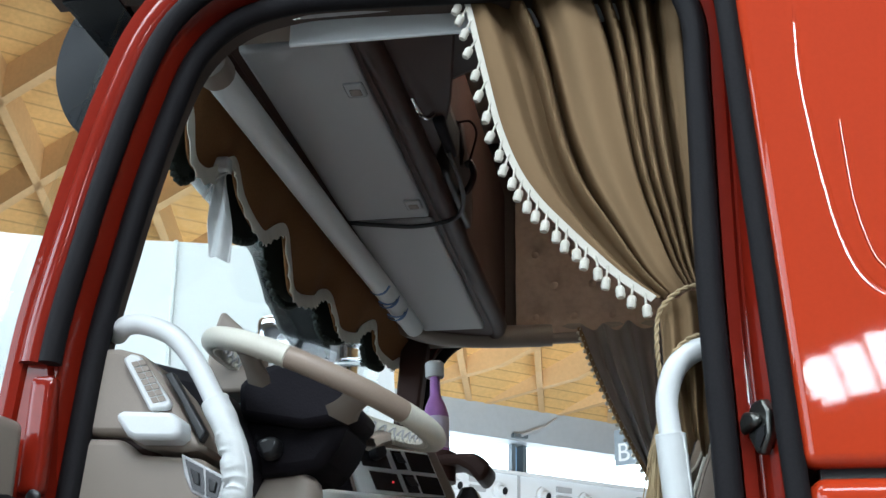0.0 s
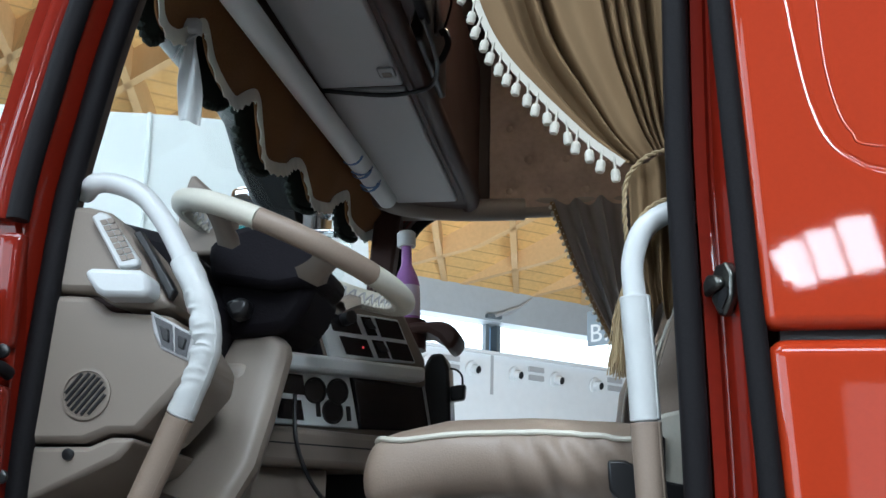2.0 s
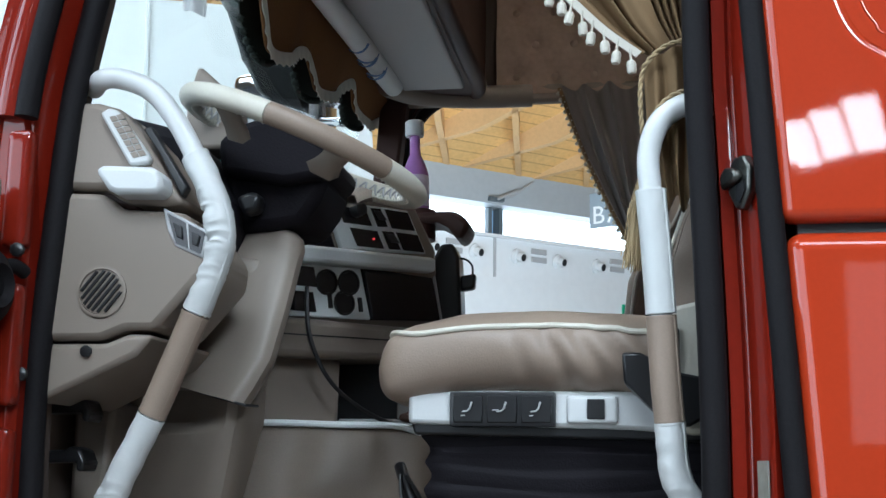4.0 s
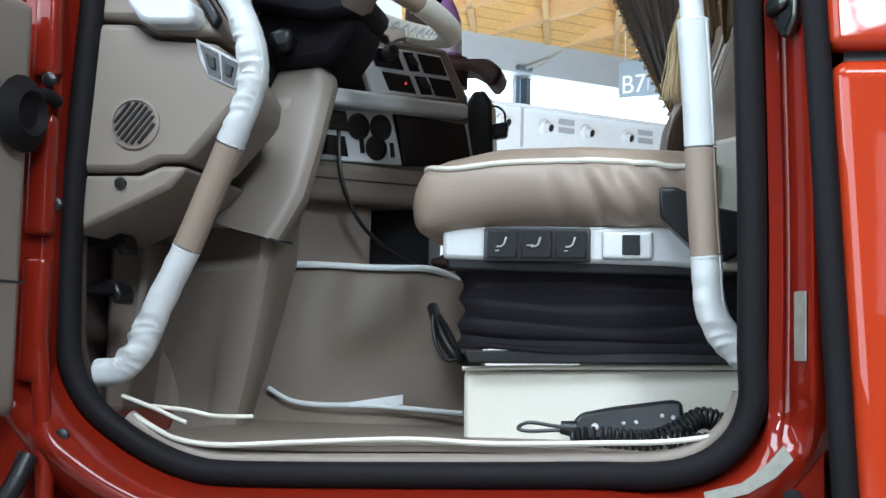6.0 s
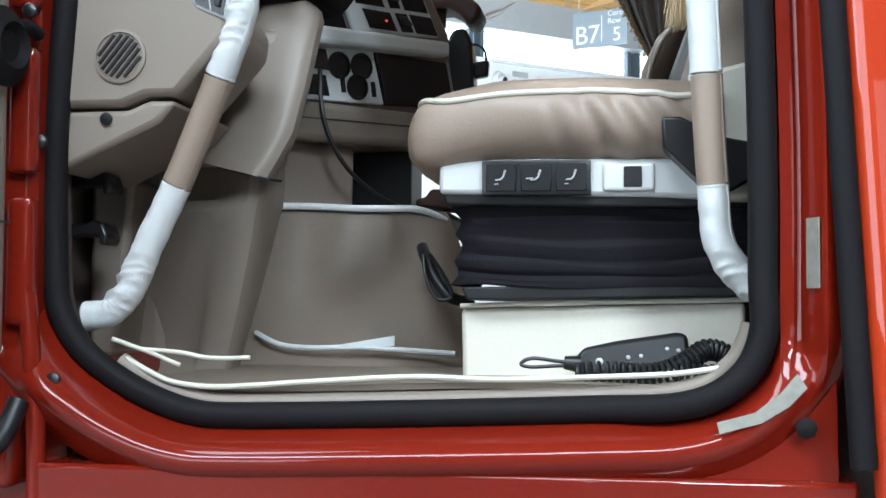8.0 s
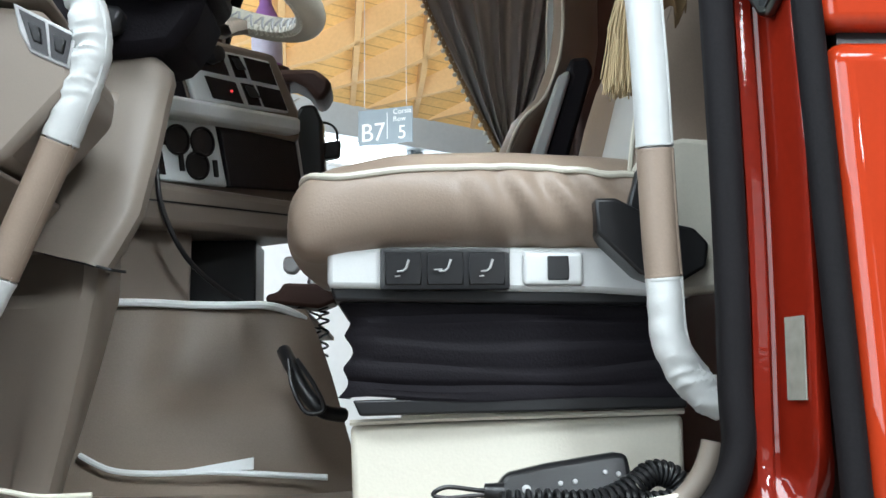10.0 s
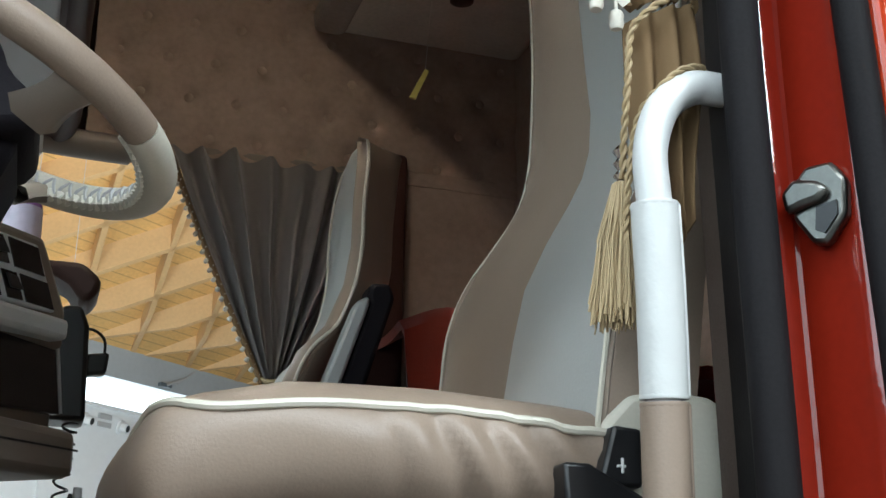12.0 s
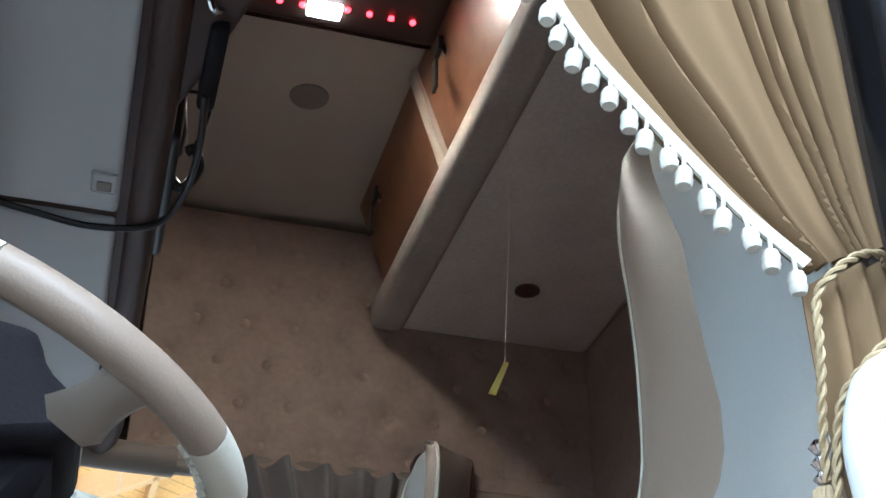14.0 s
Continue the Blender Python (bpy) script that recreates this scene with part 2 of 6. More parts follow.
SIGN_GREEN = material("green_exit_sign", (0.02, 0.30, 0.14), 0.4, grain=80, vary=0.05, bump=0)


def letters(name, text, size, mat, m, parent, thick=0.004):
    """Raised lettering in the built-in font, as a mesh; m places it, reading along its x, facing -y."""
    cu = bpy.data.curves.new(name, "FONT")
    cu.body, cu.size, cu.extrude = text, size, thick
    tmp = new(name + "_curve", cu)
    me = bpy.data.meshes.new_from_object(tmp.evaluated_get(bpy.context.evaluated_depsgraph_get()))
    bpy.data.objects.remove(tmp)
    me.transform(m @ Matrix.Rotation(radians(90), 4, "X"))
    me.materials.append(mat)
    ob = new(name, me)
    ob.parent = parent
    return ob


def build_hall():
    def hp(name, bm, mat, label="", category="", smooth=False, parent=None):
        ob = part(name, bm, mat, parent, label, smooth)
        if not parent:
            ob.matrix_world = HALL
            tagged(ob, "", category, kind="structure")
        return ob
    hp("ground", box(-75, 75, -60, 60, -0.3, 0), CONCRETE, "grey polished concrete floor of the exhibition hall", "floor")
    wy = 30.0
    w = thing("wall_north", "white hall wall with a bright band of high windows", "wall", kind="structure")
    w.matrix_world = HALL
    hp("lower_wall", box(-60, 60, wy, wy + 0.4, 0, 9.12), HALL_WHITE, parent=w)
    hp("fascia", box(-60, 60, wy - 0.45, wy + 0.4, 9.97, 11.05), HALL_GREY, parent=w)
    hp("window_ledge", box(-60, 60, wy - 0.12, wy + 0.1, 9.02, 9.12), HALL_WHITE, parent=w)
    for i in range(0, 13):
        x = 7.4 + i * 6.2 - 6.2
        hp("window_pane", box(x + 0.2, x + 6.0, wy + 0.15, wy + 0.2, 9.12, 9.95), WINDOW_GLOW, parent=w)
        for q in (-0.2, 0.2):
            hp("mullion", box(x + q - 0.07, x + q + 0.07, wy - 0.05, wy + 0.3, 9.12, 9.95), VISOR_GREY, parent=w)
        hp("wall_joint", box(x - 0.05, x + 0.05, wy - 0.02, wy, 0, 9.02), GREY_PANEL, parent=w)
    for i in range(0, 9):
        x = 17.5 + i * 3.1
        for k in range(2):
            hp("wall_grille", box(x + 0.55, x + 1.1, wy - 0.08, wy, 8.40 + k * 0.26, 8.56 + k * 0.26), GREY_PANEL, parent=w)
        for q in (x, x + 1.55):
            bm = lathe([(0.24, 0), (0.24, 0.05), (0.13, 0.08), (0.15, 0.3), (0.11, 0.3), (0.10, 0.1)], (q, wy, 8.52), (0.35, -1, -0.25), 16)
            n = hp("air_nozzle", bm, HALL_WHITE, "white round air jet nozzle with dark mouth", parent=w, smooth=True)
            part("mouth", lathe([(0.115, 0.27), (0.115, 0.305)], (q, wy, 8.52), (0.35, -1, -0.25), 16), BLACK, n)
    for i in range(3):
        x = 15.0 + i * 10.2
        hp("wall_panel", box(x, x + 9.9, wy - 0.06, wy - 0.01, 0, 7.8), HALL_WHITE, parent=w)
    hp("wall_south", box(-60, 60, -42, -41.6, 0, 12.6), HALL_WHITE, "white painted hall wall behind the truck", "wall")
    hp("wall_west", box(-60.4, -60, -42, 31, 0, 26), HALL_WHITE, "white hall end wall", "wall")
    hp("wall_east", box(60, 60.4, -42, 31, 0, 26), HALL_WHITE, "white hall end wall", "wall")

    def vault(y):
        return 10.9 + 10.0 * (1 - ((y + 6) / 36.0) ** 2)
    rows = [[(x, y, vault(y)) for x in (-60, -30, 0, 30, 60)] for y in np.linspace(-42, 30.0, 48)]
    hp("ceiling", sheet(rows, 0.15), BOARDS, "vaulted larch board ceiling of the hall", "ceiling", smooth=True)
    beams = thing("roof_beams", "crossing larch glulam beams under the hall vault", "beams", kind="structure")
    beams.matrix_world = HALL
    for s in (-1, 1):
        for k in range(-26, 40):
            x_wall = 18.1 + (k - 8) * 2.6
            pts = [Vector((x_wall + s * (30 - y) * 0.72, y, vault(y) - 0.38)) for y in np.linspace(29.6, -20, 22)]
            if min(abs(q.x) for q in pts) > 50:
                continue
            bm = bmesh.new()
            rings = [[bm.verts.new(q + Vector((dx, 0, dz))) for dx, dz in ((-0.11, 0.2 if q is pts[0] else -0.56), (0.11, 0.2 if q is pts[0] else -0.56), (0.11, 0.36), (-0.11, 0.36))] for q in pts]
            for a, b in zip(rings, rings[1:]):
                for i in range(4):
                    bm.faces.new((a[i], a[(i + 1) % 4], b[(i + 1) % 4], b[i]))
            part("beam", bm, BEAM, beams, smooth=False)
    # conduits and a lamp bracket on the fascia
    for k, (x, z) in enumerate(((19.5, 10.13), (29.7, 10.15))):
        b = hp("lamp_bracket", box(x - 0.25, x + 0.25, wy - 0.62, wy - 0.45, z - 0.1, z + 0.02), VISOR_GREY, parent=w)
        part("conduit", tube([(x - 0.1, wy - 0.55, z), (x + 0.55, wy - 0.55, z + 0.10), (x + 1.4, wy - 0.5, z + 0.70)], 0.035, 8), GREY_PANEL, b)
        part("conduit", tube([(x, wy - 0.60, z - 0.05), (x + 0.8, wy - 0.6, z + 0.32)], 0.05, 8), GREY_PANEL, b)
    # aisle sign hanging in the hall
    s = thing("aisle_sign", "slate grey hanging aisle sign with white lettering", "sign", at=(-0.83, 28.00, 7.80))
    s.rotation_euler = (0, 0, radians(-25))
    part("board", box(-0.06, 1.36, 0, 0.04, -0.12, 0.74), SIGN_DARK, s, bevel=0.006)
    for x in (0.1, 1.2):
        part("hanging_wire", tube([(x, 0.015, 0.74), (x, 0.015, 11.0)], 0.008, 6), GREY_PANEL, s)
    letters("letters", "B7", 0.62, WHITE, Matrix.Translation((0.0, -0.002, -0.02)), s)
    letters("letters", "5", 0.46, WHITE, Matrix.Translation((0.98, -0.002, -0.02)), s)
    letters("letters", "Corsia", 0.18, WHITE, Matrix.Translation((0.86, -0.002, 0.58)), s)
    letters("letters", "Row", 0.18, WHITE, Matrix.Translation((0.86, -0.002, 0.40)), s)
    part("divider", box(0.70, 0.716, -0.008, 0, 0.0, 0.62), WHITE, s)
    e = thing("exit_sign", "small green emergency exit sign on the hall wall", "sign")
    e.matrix_world = HALL @ Matrix.Translation((24.9, 29.9, 7.15))
    part("board", box(-0.22, 0.22, -0.05, 0.09, -0.2, 0.2), SIGN_GREEN, e)
    part("arrow", prism([(-0.06, -0.055, 0.13), (0.06, -0.055, 0.13), (0.06, -0.055, -0.02), (0.14, -0.055, -0.02), (0, -0.055, -0.15), (-0.14, -0.055, -0.02), (-0.06, -0.055, -0.02)], (0, 0.004, 0)), WHITE, e, smooth=False)


build_hall()

# ---- the cab ----
# door opening in the side of the cab, as (x, z), from the front sill corner round to the top
OPENING = [(-0.453, 1.6), (-0.445, 1.541), (-0.417, 1.494), (-0.371, 1.458), (-0.322, 1.432), (-0.268, 1.414), (-0.205, 1.410), (0.0, 1.416), (0.25, 1.426), (0.37, 1.435), (0.430, 1.465), (0.459, 1.514), (0.463, 1.58), (0.463, 1.76), (0.457, 2.0), (0.452, 2.2), (0.454, 2.5), (0.452, 2.62), (0.417, 2.69), (0.33, 2.708), (0.1, 2.714), (-0.107, 2.722), (-0.19, 2.718), (-0.262, 2.696), (-0.316, 2.642), (-0.352, 2.542), (-0.385, 2.408), (-0.404, 2.31), (-0.424, 2.20), (-0.433, 2.12), (-0.446, 1.93), (-0.456, 1.76)]
WIDE = 2.15


def loop(off, y, per=5):
    """The opening's outline, pushed outwards by off, at depth y."""
    p = smooth_line([(a, 0, b) for a, b in OPENING], per, True)
    n = len(p)
    out = []
    for i in range(n):
        t = (p[(i + 1) % n] - p[i - 1]).normalized()
        x, z = p[i].x + t.z * off, p[i].z - t.x * off
        # the far side's opening reaches higher
        out.append(Vector((x, y, z + 0.13 * max(0.0, z - 2.0) if y > 1 else z)))
    return out


def band(loops, bm=None):
    bm = bm or bmesh.new()
    g = [[bm.verts.new(p) for p in l] for l in loops]
    n = len(g[0])
    for a, b in zip(g, g[1:]):
        for k in range(n):
            bm.faces.new((a[k], a[(k + 1) % n], b[(k + 1) % n], b[k]))
    return bm


def wall_with_opening(y_in, y_out, off, x0, x1, z0, z1):
    """A solid side wall, with the door opening through it."""
    bm = bmesh.new()
    inner = loop(off, y_in)
    n = len(inner)
    def rim(p):
        # the windscreen pillar is narrow and leans back
        if p.x < -0.2 and p.z > 1.5:
            return Vector((min(max(-0.55, -0.478 + 0.33 * (p.z - 2.33)), p.x - 0.03), p.y, min(p.z, z1)))
        # elsewhere push to the outer rectangle along the ray from the opening's middle
        c = Vector((0.0, p.y, 2.05))
        d = p - c
        s = min(((x1 if d.x > 0 else x0) - c.x) / d.x if abs(d.x) > 1e-6 else 1e9, ((z1 if d.z > 0 else z0) - c.z) / d.z if abs(d.z) > 1e-6 else 1e9)
        return c + d * s
    rings = [[bm.verts.new(q) for q in l] for l in (inner, [rim(p) for p in inner], [rim(Vector((p.x, y_out, p.z))) for p in inner], [Vector((p.x, y_out, p.z)) for p in inner])]
    for a, b in zip(rings, rings[1:] + rings[:1]):
        for k in range(n):
            bm.faces.new((a[k], a[(k + 1) % n], b[(k + 1) % n], b[k]))
    return bm
GLASS = bpy.data.materials.new("windscreen_glass")
GLASS.use_nodes = True
_n = GLASS.node_tree
_mix, _clear, _gloss = (_n.nodes.new(k) for k in ("ShaderNodeMixShader", "ShaderNodeBsdfTransparent", "ShaderNodeBsdfGlossy"))
_clear.inputs[0].default_value, _gloss.inputs["Roughness"].default_value, _mix.inputs[0].default_value = (0.97, 0.99, 0.985, 1), 0.01, 0.05
_n.links.new(_clear.outputs[0], _mix.inputs[1])
_n.links.new(_gloss.outputs[0], _mix.inputs[2])
_n.links.new(_mix.outputs[0], _n.nodes["Material Output"].inputs[0])
VISOR = material("smoked_visor", (0.008, 0.010, 0.012), 0.25, grain=80, vary=0.2, bump=0.01)
STICKER = material("worn_paper_sticker", (0.235, 0.225, 0.19), 0.6, grain=90, vary=0.2, bump=0.05, stain=25)
GREY_LEATHER = material("pale_grey_leather", (0.38, 0.39, 0.38), 0.45, grain=350, vary=0.06, bump=0.3, dist=0.001)
PALE_GREY = material("pale_grey_panel", (0.72, 0.75, 0.75), 0.4, grain=400, vary=0.05, bump=0.08)
SCREEN = material("dark_glossy_screen", (0.012, 0.011, 0.014), 0.2, grain=40, vary=0.3, bump=0.0)
PURPLE = material("purple_liquid", (0.42, 0.20, 0.50), 0.15, grain=30, vary=0.2, bump=0)
LABEL_WHITE = material("bottle_label", (0.70, 0.62, 0.74), 0.4, grain=60, vary=0.15, bump=0)
WINE = material("wine_red_trim", (0.065, 0.026, 0.020), 0.5, grain=200, vary=0.2, bump=0.1)
RED_CLOTH = material("red_blanket", (0.30, 0.034, 0.015), 0.9, grain=300, vary=0.2, bump=0.4, sheen=0.3)
LOCKER_WOOD = material("brown_veneer", (0.19, 0.085, 0.042), 0.35, grain=25, vary=0.25, bump=0.05, stain=6)
BLUE_PRINT = material("blue_print", (0.10, 0.20, 0.42), 0.5, grain=60, vary=0.2, bump=0)
BEAM_PAD = material("grey_brown_beam_padding", (0.36, 0.31, 0.26), 0.8, grain=90, vary=0.15, bump=0.3, stain=9)
LOCKER_LINING = material("grey_brown_locker_lining", (0.58, 0.52, 0.45), 0.8, grain=90, vary=0.15, bump=0.3, stain=9)
LED_RED = glow("red_led", (1.0, 0.015, 0.02), 9)
LED_WHITE = glow("white_lamp", (1.0, 0.9, 0.75), 14)
STRIKER = material("dark_chrome", (0.13, 0.13, 0.12), 0.3, metal=1.0, grain=200, vary=0.2, bump=0.05)
YELLOW_TAG = material("yellow_plastic_tag", (0.65, 0.50, 0.12), 0.5, grain=60, vary=0.1, bump=0.02)
TEAL = material("teal_paint", (0.02, 0.25, 0.25), 0.4, grain=60, vary=0.1, bump=0)

cab = thing("truck_cab", "red truck cab with open doors and lined interior", "truck", at=(0, 0, 0))


def lean(z):
    """The rear edge of the door, which leans forward going up."""
    return 0.514 - 0.057 * (z - 1.95)


def outward(line):
    """Brings a line round the opening towards the outside along its rear edge."""
    for p in line:
        u = min(1.0, max(0.0, (p.x - 0.25) / 0.18))
        u = u * u * (3 - 2 * u)
        p.y -= 0.044 * u
        p.x -= 0.009 * u * min(1.0, max(0.0, (p.z - 1.45) / 0.12))
    return line


def rope(pts, r, bm=None, turns=None):
    """Two strands twisted round a line."""
    bm = bm or bmesh.new()
    p = [Vector(q) for q in pts]
    length = sum((b - a).length for a, b in zip(p, p[1:]))
    n = max(8, int(length / (r * 0.9)))
    seg = [0.0]
    for a, b in zip(p, p[1:]):
        seg.append(seg[-1] + (b - a).length)
    line = []
    for i in range(n + 1):
        d = length * i / n
        k = max(j for j in range(len(seg)) if seg[j] <= d + 1e-9)
        k = min(k, len(p) - 2)
        u = (d - seg[k]) / max(seg[k + 1] - seg[k], 1e-9)
        line.append(p[k].lerp(p[k + 1], u))
    for s in (0, math.pi):
        out = []
        for i, q in enumerate(line):
            t = (line[min(i + 1, n)] - line[max(i - 1, 0)]).normalized()
            a = t.cross(Vector((0.31, 0.9, 0.2))).normalized()
            b = t.cross(a)
            w = s + i * 0.75
            out.append(q + (a * math.cos(w) + b * math.sin(w)) * r * 0.55)
        tube(out, r * 0.62, 6, bm)
    return bm


def coil(pts, r, wire, turns, bm=None):
    """A coiled cable along a line."""
    p = smooth_line(pts, 12)
    n = int(turns * 10)
    out = []
    for i in range(n + 1):
        u = i / n * (len(p) - 1)
        k = min(int(u), len(p) - 2)
        q = p[k].lerp(p[k + 1], u - k)
        t = (p[k + 1] - p[k]).normalized()
        a = t.cross(Vector((0.2, 0.9, 0.35))).normalized()
        b = t.cross(a)
        w = 2 * math.pi * i / 10
        out.append(q + (a * math.cos(w) + b * math.sin(w)) * r)
    return tube(out, wire, 5, bm)


def build_cab():
    Z = 2.80
    for y_in, y_out in ((0.115, 0.075), (WIDE - 0.03, WIDE)):
        part("side_wall", wall_with_opening(y_in, y_out, 0.02, -0.60, 1.12, 1.30, Z), DARK_LINING, cab, "dark brown lined inner side wall")
        a, b = min(y_in, y_out), max(y_in, y_out)
        # quilted upper lining, tufted on the side that faces the cab
        inner = b if y_in < 1 else a
        sgn = 1 if y_in < 1 else -1
        rows = []
        for i in range(53):
            z = Z + (3.47 - Z) * i / 52
            row = []
            for j in range(97):
                x = -0.06 + 1.12 * j / 96
                dimple = 0.0
                for k in range(6):
                    for m in range(9):
                        cx, cz = 0.0 + m * 0.12 + (k % 2) * 0.06, 2.86 + k * 0.105
                        d = math.hypot(x - cx, z - cz) / 0.028
                        if d < 5:
                            dimple += math.exp(-d)
                row.append((x, inner + sgn * (0.042 - 0.036 * min(1.0, dimple)), z))
            rows.append(row)
        part("quilted_lining", sheet(rows, 0.01), QUILT, cab, "brown tufted side lining")
        if sgn < 0:
            btn = None
            for k in range(6):
                for m in range(9):
                    if btn is None:
                        btn = part("tuft_button", lathe([(0.019, 0), (0.018, 0.010), (0.014, 0.016), (0.008, 0.019), (0.002, 0.020)], (0, 0, 0), (0, -1, 0), 14), QUILT, cab)
                        ob = btn
                    else:
                        ob = new("tuft_button", btn.data)
                        ob.parent = cab
                    ob.location = (m * 0.12 + (k % 2) * 0.06, inner - 0.012, 2.86 + k * 0.105)
        part("upper_wall", box(-0.62, 1.12, a, b, Z + 0.004, 3.5), DARK_LINING, cab)
    # red jamb round the driver's door, stepping outwards
    def jamb(off, y_side, y_sill, off_rear, y_rear):
        line, rear = loop(off, 0), loop(off_rear, 0)
        for p, q in zip(line, rear):
            u = min(1.0, max(0.0, (1.53 - p.z) / 0.11))
            u = u * u * (3 - 2 * u)
            p.y = y_side * (1 - u) + y_sill * u
            # the rear edge has a flat flange and a deep channel that takes the lock striker
            w = min(1.0, max(0.0, (q.x - 0.40) / 0.07)) * min(1.0, max(0.0, (q.z - 1.44) / 0.10))
            w = w * w * (3 - 2 * w)
            p.x, p.z, p.y = p.x + (q.x - p.x) * w, p.z + (q.z - p.z) * w, p.y + (y_rear - p.y) * w
        return line
    part("door_jamb", band([jamb(*q) for q in ((0.022, 0.085, 0.085, 0.034, 0.060), (0.026, 0.050, 0.050, 0.032, 0.040), (0.035, 0.026, 0.014, 0.028, 0.022), (0.040, 0.010, -0.004, 0.0225, 0.010), (0.045, 0.004, -0.016, 0.0240, 0.0045), (0.051, 0.004, -0.024, 0.030, 0.0036), (0.056, 0.008, -0.029, 0.0405, 0.0040), (0.060, 0.014, -0.031, 0.0450, 0.0110), (0.066, 0.0165, -0.032, 0.049, 0.009), (0.078, 0.016, -0.026, 0.058, -0.016), (0.083, 0.012, -0.020, 0.066, -0.040), (0.088, 0.004, -0.015, 0.068, -0.047), (0.094, -0.008, -0.010, 0.071, -0.050), (0.104, -0.012, 0.0, 0.076, -0.047), (0.118, -0.012, 0.02, 0.090, -0.030))]), RED_SHADED, cab, "glossy red painted door jamb")
    seal = part("door_seal", tube(outward(loop(0.012, 0.045)), 0.018, 10, closed=True), RUBBER, cab, "black rubber door seal")
    part("seal_lip", tube(outward(loop(0.003, 0.040)), 0.007, 8, closed=True), RUBBER, seal)
    part("seal_flange", band([loop(0.0205, 0.090), outward(loop(0.014, 0.060)), outward(loop(0.012, 0.046))]), RUBBER, seal)
    part("jamb", band([loop(0.024, WIDE - 0.045), loop(0.03, WIDE), loop(0.09, WIDE + 0.02)]), RED_SHADED, cab)
    part("door_seal", tube([p for p in loop(0.011, WIDE)], 0.020, 10, closed=True), RUBBER, cab)
    low = [p for p in loop(-0.003, 0.068) if p.z < 1.53 and (p.x > -0.36 or p.z < 1.47)]
    k = max(range(len(low)), key=lambda i: (low[i] - low[i - 1]).length)
    low = low[k:] + low[:k]
    part("sill_trim", tube(low, 0.013, 10), TAUPE, cab, "taupe plastic sill trim")
    # black weather strip and red strip along the windscreen pillar
    strip = [p for p in loop(0.050, -0.012) if p.x < -0.2 and p.z > 2.10]
    part("pillar_strip", tube(strip, 0.017, 10), RUBBER, cab, "black rubber pillar strip")
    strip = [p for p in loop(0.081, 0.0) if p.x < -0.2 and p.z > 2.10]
    part("pillar_skin", tube(strip, 0.022, 12), RED_SHADED, cab, "glossy red windscreen pillar")
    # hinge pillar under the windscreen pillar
    part("hinge_pillar", prism([(-0.56, 0.0, 1.30), (-0.50, 0.0, 1.30), (-0.475, 0.0, 1.55), (-0.475, 0.0, 2.10), (-0.49, 0.0, 2.16), (-0.56, 0.0, 2.14)], (0, 0.06, 0)), RED_SHADED, cab, bevel=0.012)
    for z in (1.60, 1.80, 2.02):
        part("hinge_rib", pillow(-0.506, -0.468, -0.022, 0.01, z - 0.085, z + 0.085, 0.014, 4), RED_SHADED, cab)
    part("hinge_foot", box(-0.60, -0.45, 0.060, 0.40, 0.0, 1.47), RED_SHADED, cab)
    part("pillar_ridge", tube(smooth_line([(-0.462, 0.0, 1.22), (-0.464, -0.004, 1.38), (-0.470, -0.008, 1.47), (-0.478, -0.008, 1.56)]), 0.013, 10), RED_SHADED, cab)
    part("check_strap", tube(smooth_line([(-0.56, -0.06, 1.35), (-0.525, -0.06, 1.345), (-0.49, -0.05, 1.37), (-0.475, -0.03, 1.42)]), 0.014, 10), BLACK, cab, "black rubber check strap boot")
    for x, y, z in ((-0.437, -0.02, 1.445), (-0.475, -0.03, 1.93), (-0.47, -0.005, 1.76)):
        part("jamb_bolt", lathe([(0.010, 0), (0.010, 0.006), (0.006, 0.009)], (x, y + 0.01, z), (0, -1, 0), 12), BLACK, cab)
    # outer skin behind the door, split by a shut line
    for z0, z1, lab in ((1.0, 1.928, "glossy red lower side panel"), (1.940, 3.5, "glossy red upper side panel")):
        a, b = lean(z0) + 0.036, lean(z1) + 0.036
        bm = prism([(a, -0.075, z0), (1.14, -0.075, z0), (1.14, -0.075, z1), (b, -0.075, z1)], (0, 0.05, 0))
        pan = part("side_panel", bm, RED, cab, lab, bevel=0.026 if z0 < 1.5 else 0.014)
        pan.modifiers["edge"].segments = 8 if z0 < 1.5 else 4
        if z0 < 1.5:
            # plain bars in place of the lettering
            for x0, x1, za, zb in ((0.613, 0.70, 1.557, 1.564), (0.613, 0.70, 1.545, 1.551), (0.613, 0.70, 1.533, 1.539)):
                part("badge_bar", pillow(x0, x1, -0.079, -0.074, za, zb, 0.002, 2), PALE_GREY, pan)
            flat_faces(pan)
        if z0 > 1.5:
            # pressed groove round a field with a rounded corner, cut into the skin
            field = [(0.605, 3.3), (0.594, 2.62), (0.592, 2.48), (0.600, 2.38), (0.610, 2.30), (0.622, 2.235), (0.640, 2.185), (0.668, 2.155), (0.72, 2.137), (0.9, 2.13), (1.2, 2.13)]
            cutter = part("groove_cutter", tube(smooth_line([(x, -0.0944, z) for x, z in field], 10), 0.020, 64, up=(0, 1, 0)), RED)
            mod = pan.modifiers.new("groove", "BOOLEAN")
            mod.operation, mod.object, mod.solver = "DIFFERENCE", cutter, "EXACT"
            flat_faces(pan)
            bpy.data.objects.remove(cutter)
            inner = smooth_line([(0.634, -0.0752, 2.40), (0.640, -0.0752, 2.29), (0.652, -0.0752, 2.225), (0.668, -0.0752, 2.19), (0.70, -0.0752, 2.170), (0.9, -0.0752, 2.16)], 10)
            part("swage_line", tube(inner, 0.0016, 8, squash=0.5, up=(0, 1, 0)), RED, pan)
